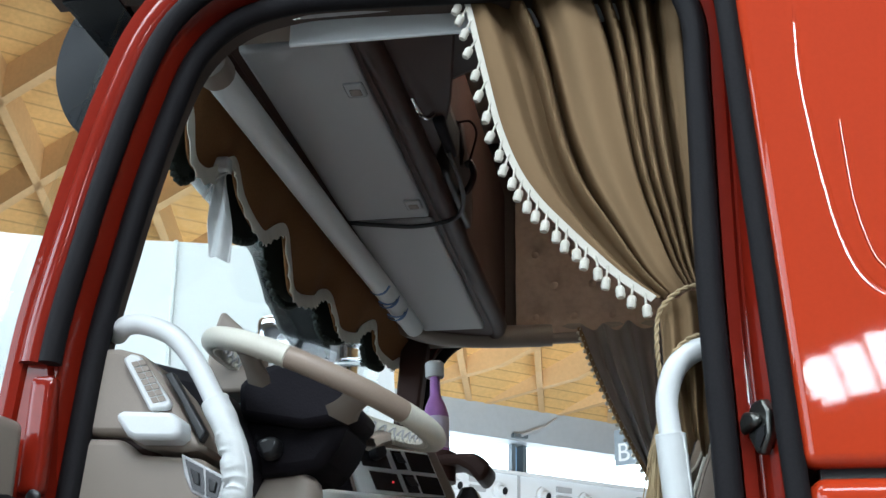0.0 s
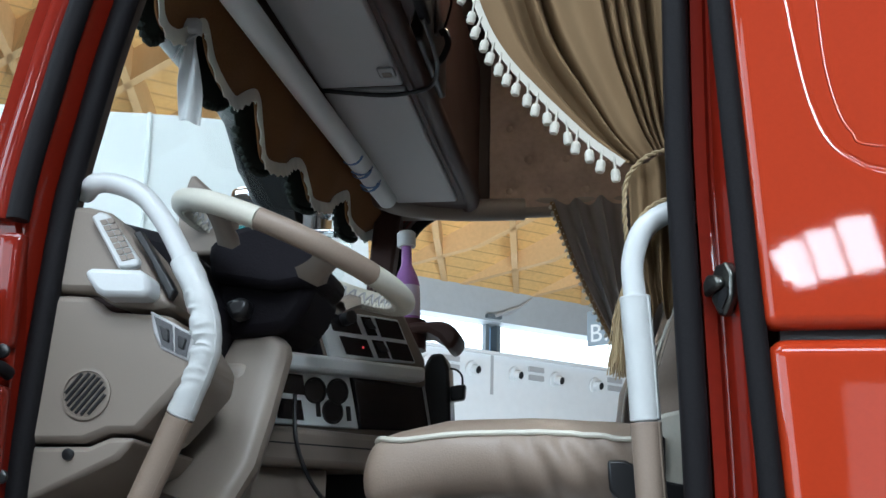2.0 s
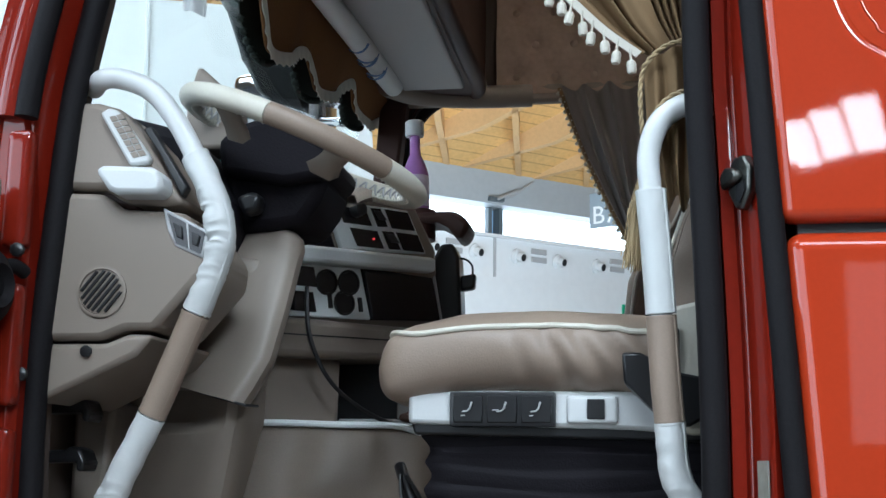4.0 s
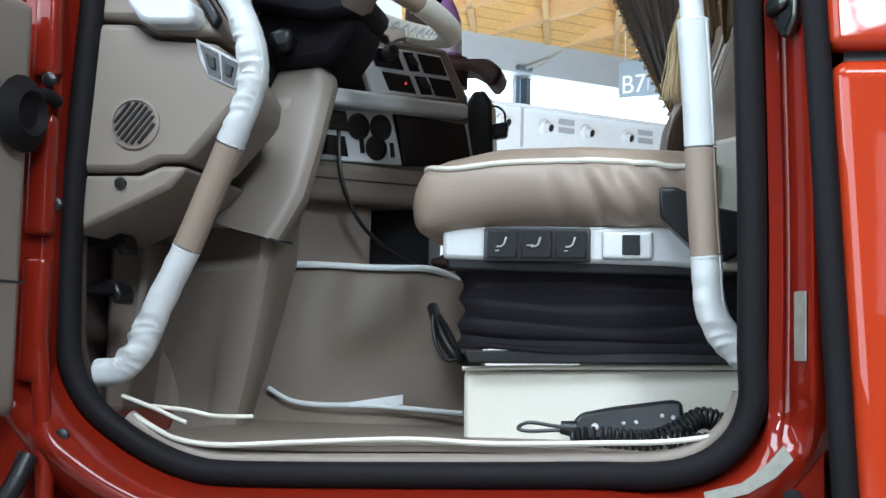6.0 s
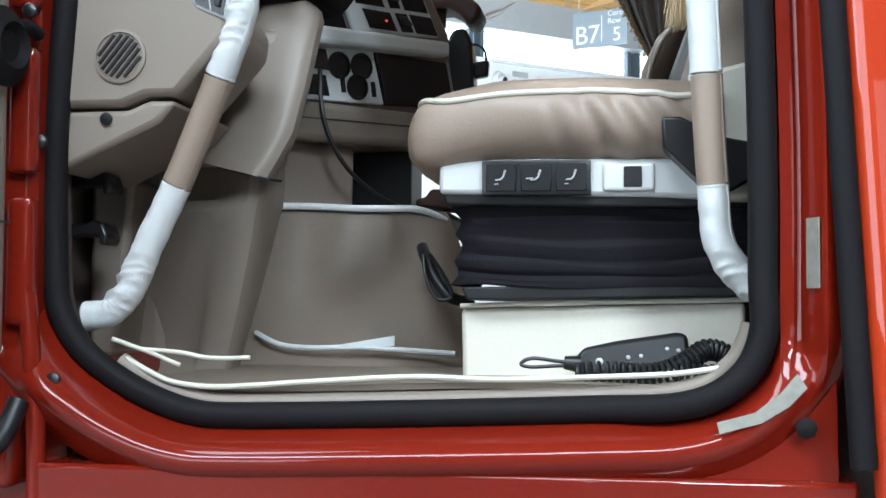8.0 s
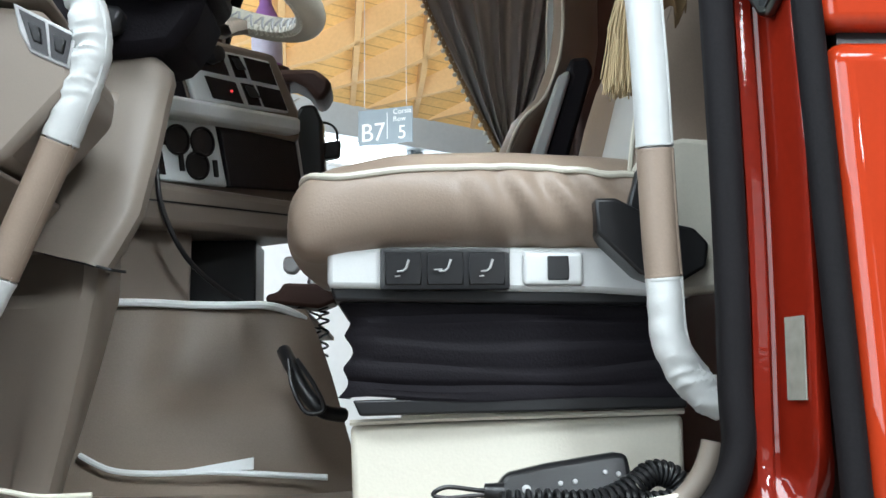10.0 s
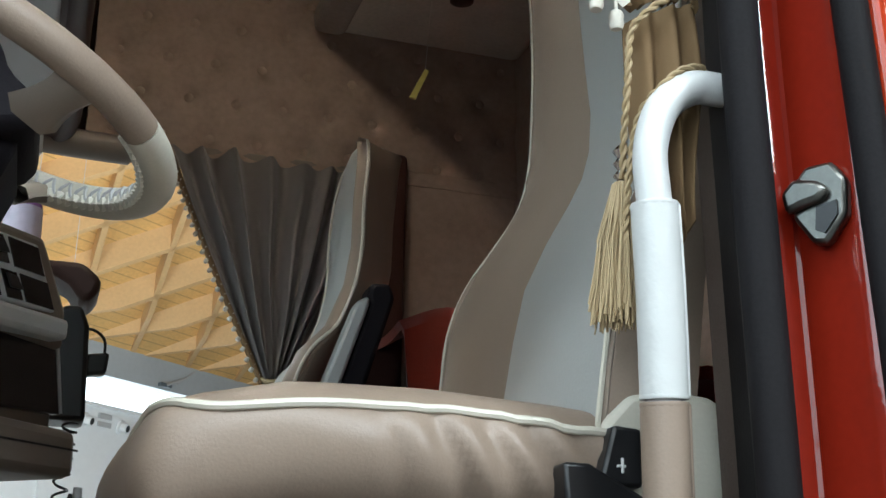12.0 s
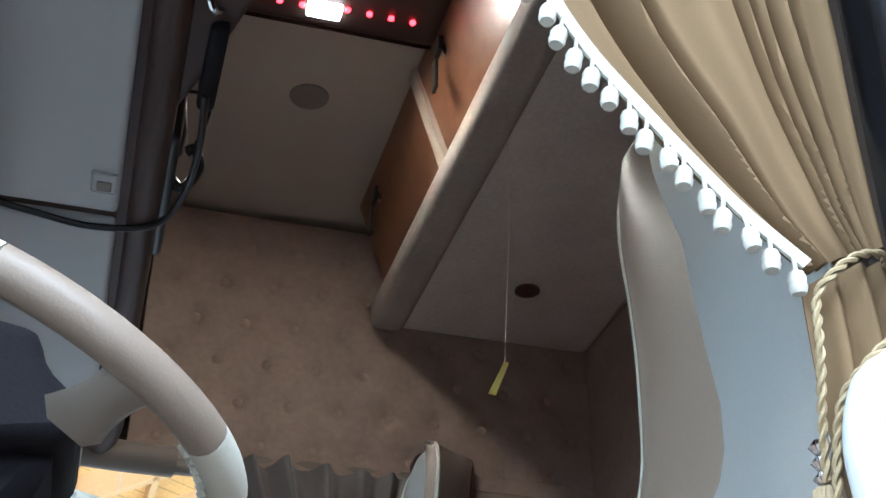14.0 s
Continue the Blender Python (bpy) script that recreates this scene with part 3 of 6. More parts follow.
    part("panel_gap", box(0.57, 1.13, -0.05, -0.03, 1.90, 1.96), BLACK, cab)
    ws = []
    for z in np.linspace(1.36, 3.5, 20):
        ws.append((lean(z) + 0.024, -0.060, z))
    part("weather_strip", tube(ws, 0.0155, 12, up=(1, 0, 0)), RUBBER, cab, "black rubber weather strip")
    part("lower_panel", prism([(-0.458, -0.020, 1.338), (-0.458, 0.000, 1.10), (-0.458, 0.12, 0.3), (-0.458, 0.30, 0.0), (-0.458, 0.40, 0.0), (-0.458, 0.40, 1.338)], (1.033, 0, 0)), RED_SHADED, cab, "glossy red lower cab side", bevel=0.006)
    part("far_skirt", box(-0.60, 1.12, WIDE, WIDE + 0.05, 0.0, 1.40), RED_SHADED, cab, bevel=0.012)
    part("sill_corner", prism([(0.38, -0.004, 1.30), (0.553, -0.004, 1.30), (0.549, -0.004, 1.62), (0.536, -0.004, 1.62), (0.532, -0.004, 1.52), (0.51, -0.004, 1.45), (0.46, -0.004, 1.40), (0.38, -0.004, 1.375)], (0, 0.03, 0)), RED_SHADED, cab, "glossy red sill corner")
    # worn stickers, bolt and lock striker on the jamb
    part("sticker", prism([(0.5175, -0.012, 1.652), (0.5275, -0.040, 1.652), (0.5275, -0.040, 1.568), (0.5175, -0.012, 1.568)], (-0.002, -0.001, 0)), STICKER, cab, "small worn paper sticker", smooth=False)
    arc = [(0.502, 1.467), (0.482, 1.443), (0.452, 1.420), (0.408, 1.408)]
    arc2 = [(0.513, 1.450), (0.492, 1.428), (0.460, 1.408), (0.411, 1.395)]
    part("sticker", sheet([[(x, -0.030 - 0.006 * (0.51 - x) / 0.1, z) for x, z in arc], [(x, -0.034 - 0.004 * (0.51 - x) / 0.1, z) for x, z in arc2]], 0.0015), STICKER, cab, "curved worn paper sticker", smooth=False)
    part("jamb_bolt", lathe([(0.012, 0), (0.013, 0.008), (0.007, 0.012)], (0.513, -0.016, 1.402), (0, -1, 0), 8), RUBBER, cab)
    # lock striker: an angular cast plate with a raised hook, on the channel's wall
    ax = Vector((-0.86, -0.50, 0.04)).normalized()
    sx = Vector((0.50, -0.86, 0)).normalized()
    at = Vector((0.512, -0.018, 2.0))
    def on(u, v, h):
        return at + sx * u + Vector((0, 0, v)) + ax * h
    plate = [(-0.020, 0.020), (-0.006, 0.034), (0.016, 0.034), (0.028, 0.016), (0.026, -0.014), (0.008, -0.036), (-0.004, -0.034), (-0.020, -0.010)]
    st = part("lock_striker", prism([on(u, v, 0.0) for u, v in plate], ax * 0.014), STRIKER, cab, "dark chromed door lock striker", bevel=0.004)
    part("striker_hook", prism([on(u, v, 0.012) for u, v in ((-0.026, 0.010), (-0.014, 0.022), (0.008, 0.016), (0.016, 0.006), (0.008, -0.002), (-0.008, -0.004), (-0.022, -0.008))], ax * 0.012), STRIKER, st, bevel=0.005)
    part("striker_recess", prism([on(u, v, 0.0141) for u, v in ((0.002, -0.004), (0.020, -0.002), (0.020, -0.014), (0.008, -0.028), (0.000, -0.024))], ax * 0.002), BLACK, st, smooth=False)
    # floor, roof, ends
    part("cab_floor", box(-0.55, 1.08, 0.076, WIDE - 0.03, 1.36, 1.432), FLOOR_VINYL, cab, "taupe vinyl cab floor")
    part("rear_wall", box(1.06, 1.12, 0.0, WIDE, 1.36, 3.5), QUILT, cab, "brown lined rear wall")
    part("front_wall", box(-0.68, -0.60, 0.0, WIDE, 0.6, 2.08), RED_SHADED, cab)
    part("roof_front", box(-0.60, -0.50, 0.08, WIDE, 2.80, 3.5), VISOR, cab)
    part("window_header", box(-0.50, 0.66, WIDE - 0.075, WIDE - 0.035, 2.775, 2.835), TAUPE, cab, "taupe window header trim", bevel=0.012)
    part("rear_header", box(0.66, 1.06, WIDE - 0.05, WIDE - 0.035, 2.848, 2.858), BROWN_TRIM, cab)
    part("door_pillar_trim", pillow(0.60, 0.745, WIDE - 0.12, WIDE - 0.035, 1.435, 2.87, 0.02, 3), WINE, cab, "dark wine door pillar trim")
    part("far_pillar_trim", prism([(-0.47, WIDE - 0.10, 2.10), (-0.41, WIDE - 0.10, 2.10), (-0.335, WIDE - 0.10, 2.80), (-0.42, WIDE - 0.10, 2.80)], (0, 0.07, 0)), BROWN_TRIM, cab, bevel=0.01)
    part("rear_side_panel", box(0.75, 1.06, WIDE - 0.075, WIDE - 0.036, 1.90, 2.846), QUILT, cab, "brown lined panel beside the bunk", bevel=0.008)
    # windscreen
    gl = part("windscreen", prism([(-0.66, 0.07, 2.09), (-0.652, 0.07, 2.09), (-0.465, 0.07, 2.80), (-0.473, 0.07, 2.80)], (0, WIDE - 0.14, 0)), GLASS, cab, "clear windscreen glass", smooth=False)
    gl.visible_shadow = False
    # lower bunk behind the seats
    part("bunk_base", box(0.66, 1.06, 0.10, WIDE - 0.07, 1.432, 1.90), WINE, cab, "dark wine bunk base", bevel=0.02)
    roof = part("cab_roof", box(-0.75, 1.12, 0.0, WIDE, 3.49, 3.56), HEADLINER, cab, "pale beige headliner")
    part("roof_speaker", lathe([(0.045, 0), (0.043, -0.004), (0.03, -0.005)], (0.22, 1.574, 3.49), (0, 0, 1), 20), TAUPE, roof)
    # smoked visor outside the windscreen
    side = smooth_line([(-0.585, 0.33, 2.665), (-0.66, 0.33, 2.67), (-0.71, 0.33, 2.73), (-0.735, 0.33, 2.82), (-0.715, 0.33, 2.92), (-0.66, 0.33, 3.0), (-0.59, 0.33, 3.05)], 5)
    rows = []
    for y in np.linspace(0.33, WIDE - 0.33, 24):
        e = min(1.0, max(0.0, (min(y, WIDE - y) - 0.36) / 0.34))
        low_z = 2.665 + 0.19 * e * e * (3 - 2 * e)
        rows.append([(q.x, y, max(q.z, low_z + 0.25 * (q.z - 2.665))) for q in side])
    vis = part("sun_visor", sheet(rows, 0.012), VISOR, cab, "smoked plastic outer sun visor")
    for y in (0.325, WIDE - 0.335):
        part("visor_end", prism([(q.x, y, q.z) for q in side], (0, 0.010, 0)), VISOR, vis, smooth=False)
    for y in (0.75, WIDE - 0.75):
        part("visor_bracket", tube([(-0.81, y, 3.1), (-0.62, y, 3.12)], 0.012, 8), BLACK, vis)


build_cab()


def build_bed_cover():
    ob = thing("blanket", "red blanket folded on the bunk behind the seats", "blanket", at=(0.86, 1.3, 1.9))
    rows = [[(x, y, 0.03 + 0.10 * math.exp(-((x + 0.05) / 0.16) ** 2) + 0.02 * math.sin(9 * y + 5 * x) + 0.40 * math.exp(-(max(0.0, abs(y - 0.62) - 0.12) / 0.09) ** 2)) for x in np.linspace(-0.19, 0.19, 14)] for y in np.linspace(-0.6, 0.75, 30)]
    part("cloth", sheet(rows, 0.02), RED_CLOTH, ob)


build_bed_cover()


def build_open_door():
    d = part("door", box(0.0, 0.95, -0.075, -0.02, 0.0, 0.66), RED, cab, "open red driver's door with taupe inner trim", bevel=0.02)
    d.location, d.rotation_euler = (-0.503, -0.035, 1.37), (0, 0, radians(-100))
    part("inner_trim", pillow(0.01, 0.93, -0.02, 0.022, 0.10, 0.66, 0.02, 3), TAUPE, d, "taupe moulded inner trim")
    part("trim_joint", box(0.012, 0.92, 0.0215, 0.0235, 0.277, 0.280), BLACK, d)
    part("pocket_frame", pillow(0.10, 0.22, 0.018, 0.032, 0.135, 0.25, 0.006, 2), PALE_GREY, d)
    part("pocket", pillow(0.11, 0.21, 0.030, 0.036, 0.15, 0.235, 0.003, 2), RUBBER, d)
    part("cable", tube(smooth_line([(0.03, 0.02, 0.53), (-0.005, 0.03, 0.535), (-0.03, 0.03, 0.53)]), 0.010, 10), RUBBER, d, "black rubber cable")
    part("grommet", lathe([(0.044, -0.03), (0.052, -0.01), (0.044, 0.0), (0.052, 0.012), (0.030, 0.03), (0.02, 0.02)], (0.045, 0.022, 0.50), (0, 1, 0), 20), RUBBER, d, "black rubber cable boot")


build_open_door()


def build_lockers():
    ob = thing("overhead_locker", "grey overhead locker unit above the windscreen", "locker", at=(-0.3, 1.07, 2.79))
    def p(name, bm, mat, label="", parent=None, **k):
        if not parent:
            bmesh.ops.translate(bm, verts=bm.verts[:], vec=(0.3, -1.07, -2.79))
        return part(name, bm, mat, parent or ob, label, **k)
    p("body", box(-0.5, -0.095, 0.11, 2.10, 2.80, 3.3), BROWN_TRIM, "dark brown locker housing", bevel=0.02)
    p("rear_rail", tube(smooth_line([(-0.11, 0.12, 2.80), (-0.10, 0.6, 2.795), (-0.10, 1.5, 2.795), (-0.10, 1.95, 2.80), (-0.14, 2.05, 2.80)]), 0.026, 10), BROWN_TRIM)
    p("frame", box(-0.36, -0.10, 0.18, 2.08, 2.782, 2.80), BROWN_TRIM, bevel=0.006)
    for y0, y1, hs in ((0.235, 1.035, ((0.40, -0.155), (0.95, -0.155))), (1.065, 1.905, ())):
        f = p("flap", pillow(-0.335, -0.135, y0, y1, 2.768, 2.795, 0.010, 3), GREY_PANEL, "pale grey plastic locker flap")
        for y, x in hs:
            for g, mat in ((pillow(x - 0.022, x + 0.016, y - 0.026, y + 0.026, 2.763, 2.770, 0.006, 3), GREY_PANEL), (pillow(x - 0.014, x + 0.008, y - 0.006, y + 0.018, 2.7615, 2.7660, 0.004, 2), TAUPE)):
                bmesh.ops.translate(g, verts=g.verts[:], vec=(0.3, -1.07, -2.79))
                part("finger_grip", g, mat, f)
    p("end_trim", pillow(-0.36, -0.10, 0.12, 0.20, 2.755, 2.80, 0.012, 3), TAUPE, "taupe end trim above the door")
    p("header_strip", box(-0.20, 0.50, 0.118, 0.126, 2.70, 2.76), PALE_GREY, "pale header strip above the door", bevel=0.003)
    p("far_trim", tube(smooth_line([(-0.36, 1.86, 2.775), (-0.30, 1.98, 2.785), (-0.15, 2.05, 2.79), (0.05, 2.09, 2.80)]), 0.035, 10), TAUPE)
    # radios in the rear face
    r = p("radio", pillow(-0.10, -0.045, 0.52, 0.74, 2.83, 2.93, 0.01, 3), BLACK, "black radio set")
    for y in (0.56, 0.62, 0.68):
        g = lathe([(0.012, 0), (0.011, 0.014), (0.004, 0.016)], (-0.045, y, 2.87), (1, 0, 0), 14)
        bmesh.ops.translate(g, verts=g.verts[:], vec=(0.3, -1.07, -2.79))
        part("knob", g, CHROME, r)
    p("radio_cable", tube(smooth_line([(-0.33, 1.045, 2.770), (-0.26, 1.055, 2.764), (-0.17, 1.070, 2.762), (-0.08, 1.050, 2.768), (-0.045, 0.97, 2.775), (-0.035, 0.85, 2.780), (-0.04, 0.74, 2.792)]), 0.0055, 8), BLACK, "black cable along the locker joint")
    p("radio_mount", pillow(-0.10, -0.06, 0.86, 1.20, 2.80, 2.98, 0.012, 3), BLACK)
    sh = p("radio_shelf", prism([(-0.10, 0.13, 2.80), (0.03, 0.13, 2.80), (0.05, 0.30, 2.81), (0.0, 0.55, 2.81), (-0.05, 0.72, 2.80), (-0.09, 0.84, 2.80), (-0.10, 0.90, 2.80)], (0, 0, 0.10)), BROWN_TRIM, "dark brown radio shelf", bevel=0.012)
    p("near_housing", prism([(-0.10, 0.12, 2.84), (0.16, 0.12, 2.84), (0.14, 0.50, 2.86), (-0.02, 0.62, 2.88), (-0.10, 0.62, 2.88)], (0, 0, 0.5)), BROWN_TRIM, "dark brown housing above the door", bevel=0.03)
    p("radio_face", pillow(-0.05, -0.025, 0.60, 0.78, 2.792, 2.86, 0.010, 3), BLACK_CLOTH, "black radio set")
    p("shelf_clip", tube(smooth_line([(-0.07, 0.50, 2.795), (-0.06, 0.52, 2.775), (-0.05, 0.55, 2.775), (-0.04, 0.57, 2.795)]), 0.005, 8), CHROME)
    p("curtain_track", tube([(-0.30, 0.10, 2.735), (0.0, 0.10, 2.757), (0.45, 0.10, 2.757)], 0.005, 8), CHROME, "thin chrome curtain track")
    hs = thing("radio_handset", "black radio handset hanging on a coiled cord", "handset", at=(-0.07, 1.0, 2.90))
    body = [(-0.020, -0.012), (0.014, -0.020), (0.020, 0.02), (0.010, 0.10), (-0.004, 0.105), (-0.018, 0.08)]
    bd = part("body", prism([(x, 0.0, z) for x, z in body], (0.004, 0.04, 0.01)), BLACK, hs, bevel=0.008)
    for k in range(5):
        part("button", pillow(-0.006 + 0.002 * k * -1, 0.006 - 0.002 * k, -0.004, 0.002, 0.0 + k * 0.016, 0.010 + k * 0.016, 0.002, 2), GREY_PANEL, bd)
    part("cord", tube(smooth_line([(-0.040, 0.0, 0.28), (-0.034, 0.0, 0.14), (-0.028, 0.0, 0.05), (-0.010, 0.0, -0.04), (0.020, 0.0, -0.09), (0.044, 0.0, -0.05), (0.036, 0.0, -0.015), (0.024, 0.0, -0.02)]), lambda u: 0.0085 if u > 0.3 else 0.004, 10), BLACK, hs)
    part("strap", tube(smooth_line([(0.006, 0.0, 0.095), (0.035, 0.0, 0.095), (0.050, 0.0, 0.065), (0.042, 0.0, 0.02), (0.030, 0.0, -0.02)]), 0.003, 8), BLACK, hs)
    part("hook", pillow(-0.05, -0.02, 0.02, 0.06, 0.09, 0.14, 0.008, 3), BLACK, hs)
    rod = thing("padded_rod", "white padded rod with a blue print across the windscreen", "rod", at=(-0.35, 1.0, 2.72))
    part("rod", tube([(0, -0.83, -0.02), (0.003, 0.0, 0.012), (0.012, 0.85, 0.045)], 0.029, 16), PALE_GREY, rod)
    for k in range(5):
        y = 0.42 + k * 0.055
        pts = []
        for i in range(9):
            a = radians(-150 + i * 16 + (k % 2) * 20)
            pts.append((0.007 + 0.0298 * math.cos(a), y + 0.004 * i * (1 if k % 2 else -1) + 0.015, 0.029 + 0.0298 * math.sin(a)))
        part("print", tube(pts, 0.007, 6, squash=0.2), BLUE_PRINT, rod)
    part("end_cap", lathe([(0.033, 0), (0.033, 0.05), (0.026, 0.055)], (0, -0.86, -0.022), (0, 1, 0.03), 16), TAUPE, rod)
    # rear locker above the bunk
    def tilt(bm):
        # the doors lean out towards the roof
        for v in bm.verts:
            v.co.x -= 0.34 * max(0.0, v.co.z - 0.06)
        return bm
    rl = thing("rear_locker", "brown rear overhead locker with keys in its doors", "locker", at=(0.52, 1.1, 3.2))
    part("body", box(0.0, 0.54, -1.03, 0.97, 0, 0.29), LOCKER_LINING, rl, "brown lined locker body", bevel=0.02)
    part("front_beam", pillow(-0.040, 0.05, -1.03, 0.97, -0.012, 0.062, 0.030, 5), BEAM_PAD, rl, "padded brown front beam")
    for k in range(4):
        y0 = 0.87 - k * 0.56
        dr = part("locker_door", tilt(pillow(-0.022, 0.0, y0 - 0.52, y0, 0.06, 0.285, 0.012, 3)), LOCKER_WOOD, rl, "brown veneer locker door")
        part("lock", lathe([(0.012, 0), (0.012, 0.006)], (-0.072, y0 - 0.27 + 0.12, 0.22), (-1, 0, -0.3), 14), CHROME, dr)
        key = part("key", pillow(-0.095, -0.085, y0 - 0.175, y0 - 0.135, 0.20, 0.235, 0.002, 2), BLACK, dr)
        part("key_tag", pillow(-0.094, -0.086, y0 - 0.145, y0 - 0.118, 0.125, 0.20, 0.003, 2), BLACK, key)
    for k in range(1, 4):
        part("door_divider", tilt(box(-0.026, 0.0, 0.87 - k * 0.56, 0.91 - k * 0.56, 0.04, 0.285)), HEADLINER, rl)
    lm = thing("reading_lamp", "dark round lamp under the rear locker", "lamp", at=(0.80, 1.784, 3.2))
    part("bezel", lathe([(0.030, 0), (0.030, -0.006), (0.022, -0.010), (0.006, -0.007)], (0, 0, 0), (0, 0, 1), 18), WINE, lm)
    pc = thing("pull_cord", "thin cord with a yellow tag under the locker", "cord", at=(0.50, 1.12, 2.62))
    part("cord", tube([(0.012, 0.012, 0.03), (0.03, 0.02, 0.30), (0.035, 0.025, 0.585)], 0.0005, 5), LOCKER_LINING, pc)
    part("tag", prism([(-0.020, 0, -0.028), (-0.008, 0, -0.030), (0.016, 0, 0.030), (0.008, 0, 0.032)], (0, 0.004, 0)), YELLOW_TAG, pc, "yellow cord tag", smooth=False)
    rp = thing("roof_lamp", "dark roof console with red leds and white lamp", "lamp", at=(0.19, 1.0, 3.49))
    part("console", pillow(-0.25, 0.25, -0.38, 0.315, -0.035, 0.0, 0.03, 3), BROWN_TRIM, rp)
    for k in range(9):
        if k == 4:
            continue
        part("led", lathe([(0.006, 0), (0.006, -0.006), (0.003, -0.008)], (-0.18 + k * 0.045, 0.245 - 0.01 * (k > 4), -0.034), (0, 0, 1), 10), LED_RED, rp)
    part("bulb", pillow(-0.035, 0.035, 0.225, 0.265, -0.048, -0.03, 0.006, 2), LED_WHITE, rp)
    lamp = bpy.data.lights.new("roof_bulb", "AREA")
    lamp.size, lamp.energy, lamp.color = 0.06, 3.2, (1.0, 0.80, 0.58)
    lo = new("roof_bulb", lamp)
    lo.matrix_world = look((0.19, 1.245, 3.436), (0.19, 1.28, 2.0))


build_lockers()

# outline of a backrest by height: front x, far edge, far seam, near seam, near edge (y from the seat's middle)
BACK = [(1.8, 0.395, 0.25, 0.03, -0.246, -0.25), (1.901, 0.408, 0.264, 0.027, -0.246, -0.25), (1.994, 0.436, 0.327, 0.063, -0.215, -0.219), (2.071, 0.466, 0.401, 0.102, -0.183, -0.187), (2.141, 0.502, 0.464, 0.115, -0.173, -0.178), (2.19, 0.526, 0.465, 0.099, -0.175, -0.179), (2.225, 0.541, 0.404, 0.09, -0.168, -0.172), (2.265, 0.553, 0.335, 0.093, -0.151, -0.156), (2.327, 0.564, 0.319, 0.109, -0.14, -0.145), (2.41, 0.571, 0.324, 0.139, -0.134, -0.139), (2.504, 0.578, 0.337, 0.168, -0.134, -0.139), (2.599, 0.584, 0.357, 0.192, -0.134, -0.139), (2.693, 0.588, 0.378, 0.239, -0.128, -0.133), (2.764, 0.592, 0.383, 0.268, -0.111, -0.115), (2.823, 0.598, 0.363, 0.286, 0.013, 0.009), (2.846, 0.61, 0.321, 0.292, 0.09, 0.085)]
BACK_FAR = [(1.8, 0.28, 0.28, 0.2, -0.15, -0.2), (2.0, 0.29, 0.29, 0.2, -0.18, -0.22), (2.12, 0.305, 0.285, 0.19, -0.18, -0.22), (2.2, 0.34, 0.27, 0.19, -0.16, -0.2), (2.26, 0.395, 0.245, 0.19, -0.13, -0.16), (2.35, 0.43, 0.235, 0.2, -0.1, -0.12), (2.43, 0.442, 0.23, 0.205, -0.09, -0.1), (2.53, 0.443, 0.23, 0.2, -0.09, -0.1), (2.62, 0.45, 0.225, 0.19, -0.09, -0.1), (2.68, 0.456, 0.19, 0.17, -0.05, -0.06), (2.7, 0.462, 0.14, 0.13, 0.0, -0.01)]


